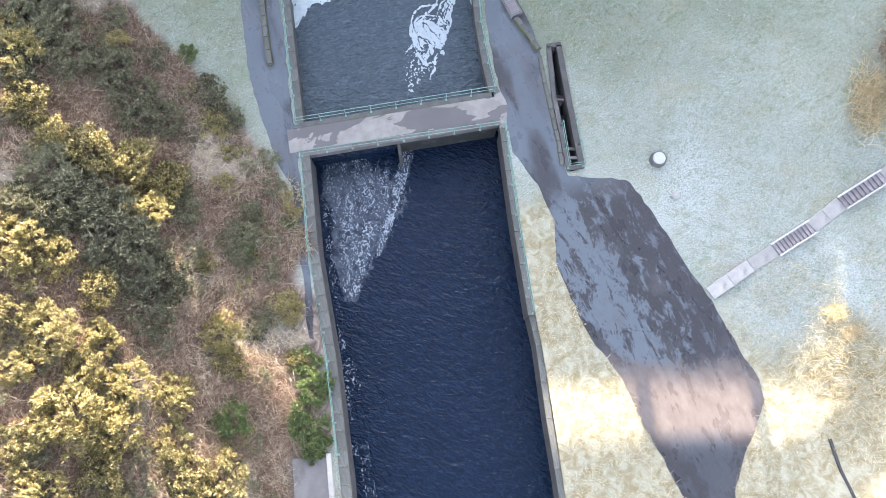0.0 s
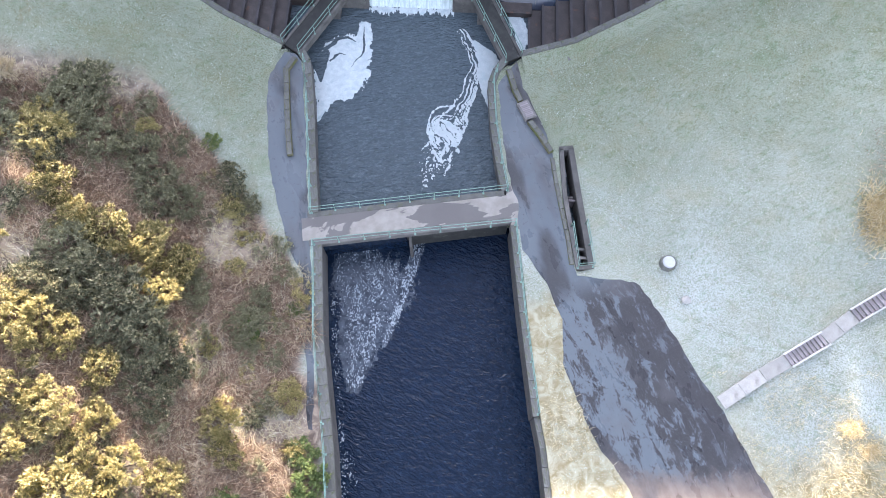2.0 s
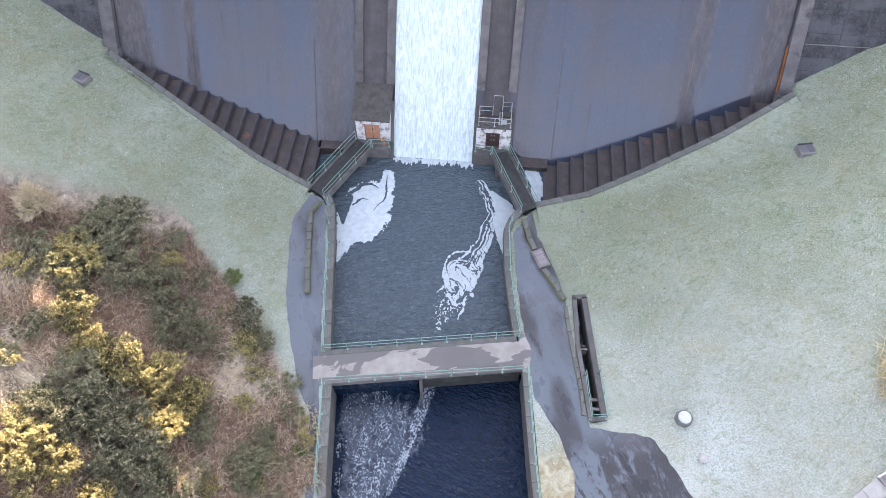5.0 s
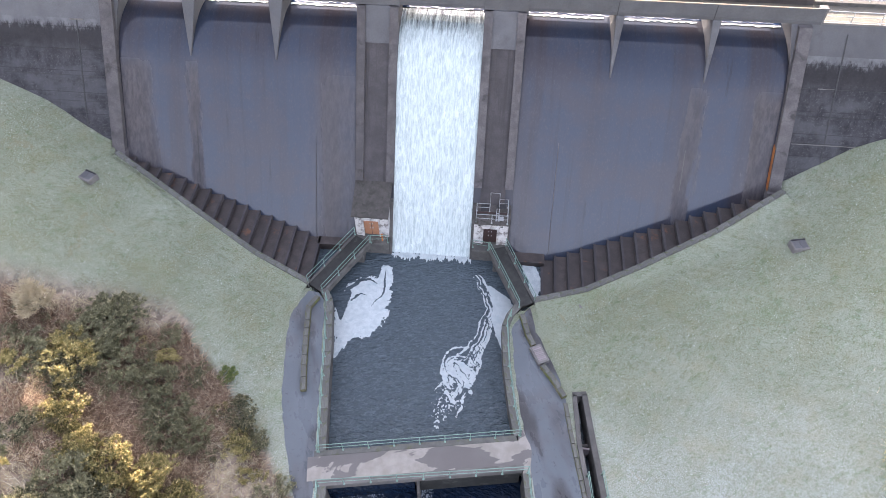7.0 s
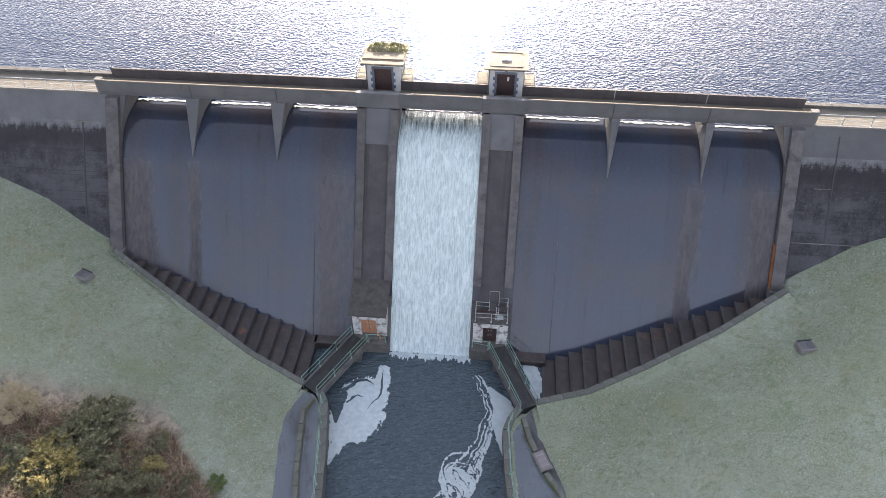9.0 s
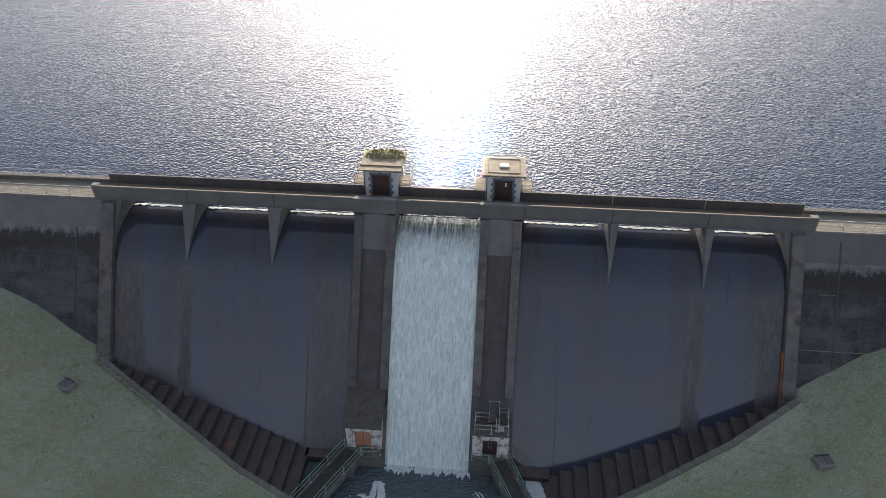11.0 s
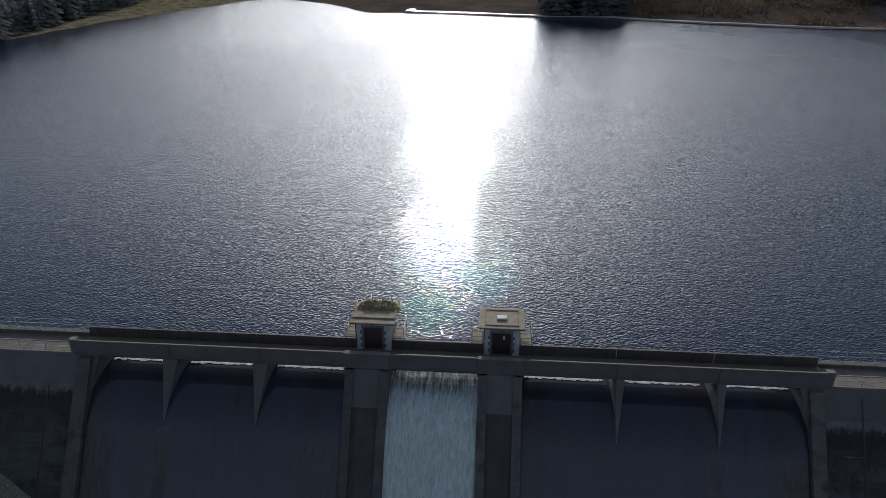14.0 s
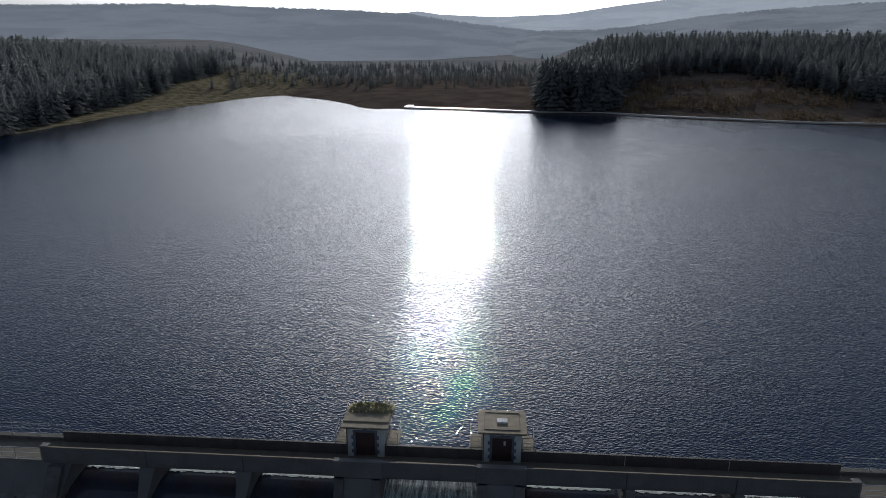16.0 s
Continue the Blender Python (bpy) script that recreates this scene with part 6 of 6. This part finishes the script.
small = np.random.default_rng(19)
count = 0
while count < 235:
    x, y = small.uniform(-44, -5.5), small.uniform(-13, 26.5)
    if scrub_at(np.array([x]), np.array([y]))[0] and (x < -7 or y > 5):
        kinds, lab = ((low_kinds, "low yellow-green gorse bush among bracken"), (low_dull_kinds, "low dull gorse bush among bracken"))[int(small.uniform() < 0.6)]
        plant_bush("gorse_bush", kinds, x, y, float(small.uniform(0.45, 1.15)) * (1.4 if x < -24 else 1.0), rnd, lab, "gorse bushes", 0.65)
        count += 1


def low_gorse():
    """The small bushes that stand too thick to count."""
    vs, fs, n = [], [], 0
    rg = np.random.default_rng(29)
    while len(vs) < 330:
        x, y = rg.uniform(-46, -6), rg.uniform(-14, 26.5)
        if not scrub_at(np.array([x]), np.array([y]))[0]:
            continue
        me = low_dull_kinds[int(rg.integers(3))][0]
        v = np.empty(len(me.vertices) * 3)
        me.vertices.foreach_get("co", v)
        v = v.reshape(-1, 3, 3)[::2].reshape(-1, 3) * rg.uniform(0.4, 0.95) * np.array([1, 1, 0.8]) + (x, y, ground_z(x, y) - 0.05)
        vs.append(v)
        fs.append(np.arange(len(v)).reshape(-1, 3) + n)
        n += len(v)
    ob = new("low_gorse", mesh_of("low_gorse", np.concatenate(vs), np.concatenate(fs), M_GORSE_SHADED))
    return tagged(ob, "low dull green undergrowth filling the bank", "undergrowth", kind="stuff")


low_gorse()


def blades(name, xs, ys, rng, length, width, lean, mat, label, segs=2, lift=0.0, category="grass", parent=None):
    """Bent blades or fronds, each a short strip, standing on the ground."""
    n = len(xs)
    a = rng.uniform(0, math.tau, n)
    ln = length * rng.uniform(0.55, 1.35, n)
    le = lean * rng.uniform(0.5, 1.3, n)
    z = height(xs, ys) + lift
    dx, dy = np.cos(a), np.sin(a)
    rows = []
    for k in range(segs + 1):
        t = k / segs
        w = width * (1 - 0.85 * t) * rng.uniform(0.8, 1.2, n)
        out = ln * le * t * t
        up = ln * (t - 0.5 * np.minimum(le, 1.0) * t * t)
        for s in (-1, 1):
            rows.append(np.stack([xs + dx * out - dy * w * s, ys + dy * out + dx * w * s, z + up - 0.02], -1))
    v = np.stack(rows, 1).reshape(-1, 3)
    base = (np.arange(n) * 2 * (segs + 1))[:, None]
    f = np.concatenate([base + np.array([[2 * k, 2 * k + 1, 2 * k + 3, 2 * k + 2]]) for k in range(segs)], 0)
    ob = new(name, mesh_of(name, v, f, mat))
    ob.parent = parent
    return tagged(ob, label, category, kind="stuff")


def scatter(rng, n, x0, x1, y0, y1, test):
    xs, ys = rng.uniform(x0, x1, n * 4), rng.uniform(y0, y1, n * 4)
    ok = test(xs, ys)
    return xs[ok][:n], ys[ok][:n]


rng = np.random.default_rng(23)
xs, ys = scatter(rng, 150000, -40, -3.2, -14, 27.5, lambda x, y: scrub_at(x, y) & (value_noise(x, y, 4.0, 78, 2) > 0.36))
blades("bracken", xs, ys, rng, 0.66, 0.022, 1.2, M_BRACKEN, "dead red-brown bracken covering the bank", 2, 0.0, "bracken")
xs, ys = scatter(rng, 4500, -40, -3.2, -14, 27.5, scrub_at)
blades("dead_stalks", xs, ys, rng, 1.0, 0.02, 0.9, M_STRAW, "pale dead stalks among the bracken", 2, 0.0, "stalks")
xs, ys = scatter(rng, 42000, -40, -3.2, -14, 27.5, lambda x, y: scrub_at(x, y) & (value_noise(x, y, 4.0, 78, 2) < 0.5 + 0.012 * np.clip(10 - y, 0, 15)))
blades("dead_grass", xs, ys, rng, 0.45, 0.02, 1.0, M_STRAW, "pale dead grass between the bushes", 2)
CLEAR = [ASPHALT_L, ASPHALT_R, CHANNEL, [(a[0] - SW, a[1] + 0.2) for a in ROUTE] + [(a[0] + SW, a[1] - 0.5) for a in ROUTE[::-1]]]


def lawn_at(x, y):
    ok = ~scrub_at(x, y) & ~inside(x, y, PIT)
    for poly in CLEAR:
        ok &= ~inside(x, y, poly)
    return ok & ((x < -5.6) | (x > 9.2) | (y < 0))


xs, ys = scatter(rng, 80000, -40, 40, -13, 45, lambda x, y: lawn_at(x, y) & (value_noise(x, y, 1.4, 79, 3) > 0.48))
blades("lawn_tufts", xs, ys, rng, 0.13, 0.018, 0.9, M_TUFT, "frost-whitened grass tufts on the banks", 1)
xs, ys = scatter(rng, 16000, 9.5, 42, -14, 9, lambda x, y: lawn_at(x, y) & (value_noise(x, y, 2.4, 80, 3) > 0.45))
blades("straw_tussocks", xs, ys, rng, 0.26, 0.018, 1.1, M_STRAW, "golden dry tussock grass on the lower bank", 2)
xs = np.concatenate([rng.normal(29.8, 0.35, 500), rng.normal(30.7, 0.3, 400), rng.normal(30.6, 1.7, 1300)])
ys = np.concatenate([rng.normal(5.4, 0.25, 500), rng.normal(4.1, 0.25, 400), rng.normal(1.5, 2.0, 1300)])
blades("golden_tussock", xs, ys, rng, 0.42, 0.022, 1.0, M_GOLD, "tall golden grass clumps", 2)


def bare_bush(x, y, r, tall, seed, label):
    """A leafless bush: forking stems that end in fine twigs."""
    rg = random.Random(seed)
    ob = empty("bare_bush", label, "bush", "", (x, y, ground_z(x, y) - 0.05))
    stems, twigs = bmesh.new(), bmesh.new()

    def grow(p, d, length, rad, level):
        q = p + d * length
        tube(stems if level < 2 else twigs, p, q, max(rad, 0.017), 5 if level < 2 else 3)
        if level == 4:
            return
        for _ in range(4 if level else 5):
            e = (d + Vector((rg.gauss(0, 0.55), rg.gauss(0, 0.55), rg.gauss(0.1, 0.35)))).normalized()
            grow(p.lerp(q, rg.uniform(0.55, 1.0)), e, length * rg.uniform(0.6, 0.85), rad * 0.6, level + 1)

    for _ in range(5):
        d = Vector((rg.gauss(0, 0.5) * r / tall, rg.gauss(0, 0.5) * r / tall, 1)).normalized()
        grow(Vector((rg.uniform(-0.1, 0.1), rg.uniform(-0.1, 0.1), 0)), d, tall * 0.36, 0.05, 0)
    part("stem", stems, M_BARK, ob)
    part("twig_crown", twigs, M_TWIG, ob, "pale leafless twigs")
    return ob


bare_bush(-26.9, 25.8, 1.5, 3.0, 3, "pale leafless willow bush on the bank")
bare_bush(32.8, 18.6, 1.8, 2.8, 7, "pale leafless bush with golden twigs")
bare_bush(34.0, 21.5, 1.8, 2.8, 8, "pale leafless bush with golden twigs")
patch = np.random.default_rng(37)
xs, ys = patch.normal(31.6, 0.5, 700), patch.normal(18.6, 1.0, 700)
blades("golden_tussock", xs, ys, patch, 1.1, 0.03, 0.9, M_GOLD, "tall golden grass round the leafless bushes", 2)
xs, ys = patch.normal(34.6, 1.2, 3500), patch.normal(21.4, 1.5, 3500)
blades("scrub_patch", xs, ys, patch, 0.55, 0.022, 1.0, M_BRACKEN, "brown bracken under the leafless bushes", 2, 0.0, "bracken")

# narrow wet ditch in the lower bank
bm = strip_bm([(29.0, -2.5, ground_z(29.0, -2.5)), (29.3, -4.4, ground_z(29.3, -4.4)), (29.9, -6.2, ground_z(29.9, -6.2)), (31.0, -10, ground_z(31, -10))], 0.09, -0.09, 0.07, lambda z: z - 0.3)
tagged(part("ditch", bm, M_DARK), "narrow dark wet ditch in the grass", "ditch", kind="structure")


# ---- far shore ----
def spruce(rng, layers=9, arms=9):
    """A conifer one unit tall: trunk and drooping tiers of branches."""
    v, f = [], []

    def tri(*p):
        f.append((len(v), len(v) + 1, len(v) + 2))
        v.extend(p)

    for k in range(5):
        a, b = k * math.tau / 5, (k + 1) * math.tau / 5
        tri((0.012 * math.cos(a), 0.012 * math.sin(a), 0), (0.012 * math.cos(b), 0.012 * math.sin(b), 0), (0, 0, 0.95))
    for i in range(layers):
        t = i / layers
        z, r = 0.10 + 0.86 * t + rng.uniform(-0.02, 0.02), (0.15 * (1 - t) ** 0.75 + 0.012) * rng.uniform(0.8, 1.2)
        for k in range(arms):
            a = (k + rng.uniform(-0.3, 0.3)) * math.tau / arms + i * 0.7
            q = r * rng.uniform(0.45, 1.25)
            w = 0.22 * q + 0.005
            ca, sa = math.cos(a), math.sin(a)
            tri((0, 0, z + 0.05), (q * ca - w * sa, q * sa + w * ca, z - 0.035), (q * ca + w * sa, q * sa - w * ca, z - 0.045 * rng.uniform(0.6, 1.3)))
        tri((0.01, 0, z), (-0.01, 0.01, z), (0, 0, min(1.0, z + 0.14)))
    return np.array(v), np.array(f)


def forest(name, places, tall, rng, mat, label, layers=9, arms=9, kinds=4, thick=1.0):
    """Many trees as one mesh."""
    protos = [spruce(rng, layers, arms) for _ in range(kinds)]
    vs, fs, n = [], [], 0
    for x, y in places:
        v, f = protos[rng.integers(kinds)]
        h = tall * rng.uniform(0.72, 1.12)
        a = rng.uniform(0, math.tau)
        c, s = math.cos(a), math.sin(a)
        w = h * thick * rng.uniform(0.85, 1.2)
        p = np.stack([(v[:, 0] * c - v[:, 1] * s) * w + x, (v[:, 0] * s + v[:, 1] * c) * w + y, v[:, 2] * h], -1)
        vs.append(p)
        fs.append(f + n)
        n += len(v)
    xy = np.array(places)
    base = height(xy[:, 0], xy[:, 1])
    for p, z in zip(vs, base):
        p[:, 2] += z - 0.3
    ob = new(name, mesh_of(name, np.concatenate(vs), np.concatenate(fs), mat))
    return tagged(ob, label, "forest", kind="stuff")


def polar(rng, n, a0, a1, r0, r1, test=None):
    """Places by bearing (degrees, clockwise from +y) and distance from the valley."""
    out = []
    while len(out) < n:
        a, r = radians(rng.uniform(a0, a1)), math.sqrt(rng.uniform(r0 * r0, r1 * r1))
        x, y = 4.3 + r * math.sin(a), 8 + r * math.cos(a)
        if test is None or test(x, y):
            out.append((x, y))
    return out


def dry_land(x, y, margin):
    return float(far_height(np.array([x]), np.array([y]))[0]) > LAKE_Z + margin


rng = np.random.default_rng(31)
west = polar(rng, 2300, -42, -19, 240, 560, lambda x, y: y < 480 and x < np.interp(y, [226, 282, 333, 453], [-160, -166, -167, -182]))
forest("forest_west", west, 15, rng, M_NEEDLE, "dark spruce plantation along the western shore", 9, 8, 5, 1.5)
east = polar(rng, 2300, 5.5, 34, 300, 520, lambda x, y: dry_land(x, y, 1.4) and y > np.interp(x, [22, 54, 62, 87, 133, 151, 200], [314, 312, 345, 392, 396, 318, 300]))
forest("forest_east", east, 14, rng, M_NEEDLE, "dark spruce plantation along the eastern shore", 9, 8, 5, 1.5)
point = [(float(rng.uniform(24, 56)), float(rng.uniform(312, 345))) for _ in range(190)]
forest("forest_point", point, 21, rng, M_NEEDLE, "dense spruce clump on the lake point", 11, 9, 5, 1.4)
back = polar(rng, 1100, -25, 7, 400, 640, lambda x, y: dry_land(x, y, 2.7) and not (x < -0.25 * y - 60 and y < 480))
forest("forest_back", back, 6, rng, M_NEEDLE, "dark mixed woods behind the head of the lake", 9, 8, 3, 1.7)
larch = polar(rng, 90, 9, 31, 300, 420, lambda x, y: dry_land(x, y, 1.2) and not (20 < x < 60 and y < 350))
forest("larch_belt", larch, 8, rng, M_LARCH, "leafless brown trees along the shore", 6, 6, 3, 1.6)
low = polar(rng, 1100, 5, 32, 290, 380, lambda x, y: dry_land(x, y, 0.5) and float(value_noise(np.array([x]), np.array([y]), 18.0, 97, 2)[0]) > 0.5)
forest("shore_scrub", low, 3.2, rng, M_SCRUB, "low russet scrub and rushes on the shore", 3, 6, 3, 3.2)

# pale track along the far shore
TRACK = [(-36, 334), (-37, 329), (-33, 327.5), (-10, 322), (10, 316), (28, 312.5), (50, 311), (66, 301), (85, 293), (104, 286), (125, 280), (150, 275), (190, 262)]
bm = bmesh.new()
pts = resample([(x, y, 0) for x, y in TRACK], 5)
line = [(p.x, p.y, max(LAKE_Z + 0.7, float(height(np.array([p.x]), np.array([p.y]))[0]) + 0.3)) for p in pts]
tagged(part("track", strip_bm(line, 1.5, -1.5, 0.0, LAKE_Z - 0.6), M_SHORE), "pale wet gravel track along the far shore", "track", kind="structure")


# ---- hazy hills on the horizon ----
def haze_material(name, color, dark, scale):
    """Sunlit haze as emission on a distant slope, a little darker where woods show."""
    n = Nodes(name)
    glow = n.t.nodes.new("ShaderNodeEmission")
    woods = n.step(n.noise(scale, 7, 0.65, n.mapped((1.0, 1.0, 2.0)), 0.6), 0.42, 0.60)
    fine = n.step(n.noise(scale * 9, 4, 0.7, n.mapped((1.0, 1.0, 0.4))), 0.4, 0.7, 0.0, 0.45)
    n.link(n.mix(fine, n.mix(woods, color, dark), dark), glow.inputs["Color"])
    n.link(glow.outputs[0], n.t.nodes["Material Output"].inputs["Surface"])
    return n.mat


def hazy_hill(name, crest, near, far, mat, label, trees, seed):
    """A far slope that rises from near to far; crest gives (bearing, elevation) of its skyline from the valley."""
    bearings = np.arange(crest[0][0], crest[-1][0], 0.035)
    up = np.interp(bearings, [c[0] for c in crest], [c[1] for c in crest])
    z = 46.4 + far * np.tan(np.radians(up)) + trees * (value_noise(bearings * 9, bearings * 0, 1.0, seed, 3) + 0.8 * value_noise(bearings * 60, bearings * 0 + 5, 1.0, seed + 9, 2))
    rows = []
    for k in range(13):
        t = k / 12
        r = near + (far - near) * t
        h = LAKE_Z - 1 + (z - LAKE_Z + 1) * (t ** 1.15)
        rows.append(np.stack([4.3 + r * np.sin(np.radians(bearings)), 8 + r * np.cos(np.radians(bearings)), h], -1))
    n = len(bearings)
    i = np.arange(13 * n).reshape(13, n)
    f = np.stack([i[:-1, :-1], i[:-1, 1:], i[1:, 1:], i[1:, :-1]], -1).reshape(-1, 4)
    return tagged(new(name, mesh_of(name, np.concatenate(rows), f, mat, True)), label, "hills", kind="structure")


# These slopes glow by themselves; the haze is painted into their emission colours.
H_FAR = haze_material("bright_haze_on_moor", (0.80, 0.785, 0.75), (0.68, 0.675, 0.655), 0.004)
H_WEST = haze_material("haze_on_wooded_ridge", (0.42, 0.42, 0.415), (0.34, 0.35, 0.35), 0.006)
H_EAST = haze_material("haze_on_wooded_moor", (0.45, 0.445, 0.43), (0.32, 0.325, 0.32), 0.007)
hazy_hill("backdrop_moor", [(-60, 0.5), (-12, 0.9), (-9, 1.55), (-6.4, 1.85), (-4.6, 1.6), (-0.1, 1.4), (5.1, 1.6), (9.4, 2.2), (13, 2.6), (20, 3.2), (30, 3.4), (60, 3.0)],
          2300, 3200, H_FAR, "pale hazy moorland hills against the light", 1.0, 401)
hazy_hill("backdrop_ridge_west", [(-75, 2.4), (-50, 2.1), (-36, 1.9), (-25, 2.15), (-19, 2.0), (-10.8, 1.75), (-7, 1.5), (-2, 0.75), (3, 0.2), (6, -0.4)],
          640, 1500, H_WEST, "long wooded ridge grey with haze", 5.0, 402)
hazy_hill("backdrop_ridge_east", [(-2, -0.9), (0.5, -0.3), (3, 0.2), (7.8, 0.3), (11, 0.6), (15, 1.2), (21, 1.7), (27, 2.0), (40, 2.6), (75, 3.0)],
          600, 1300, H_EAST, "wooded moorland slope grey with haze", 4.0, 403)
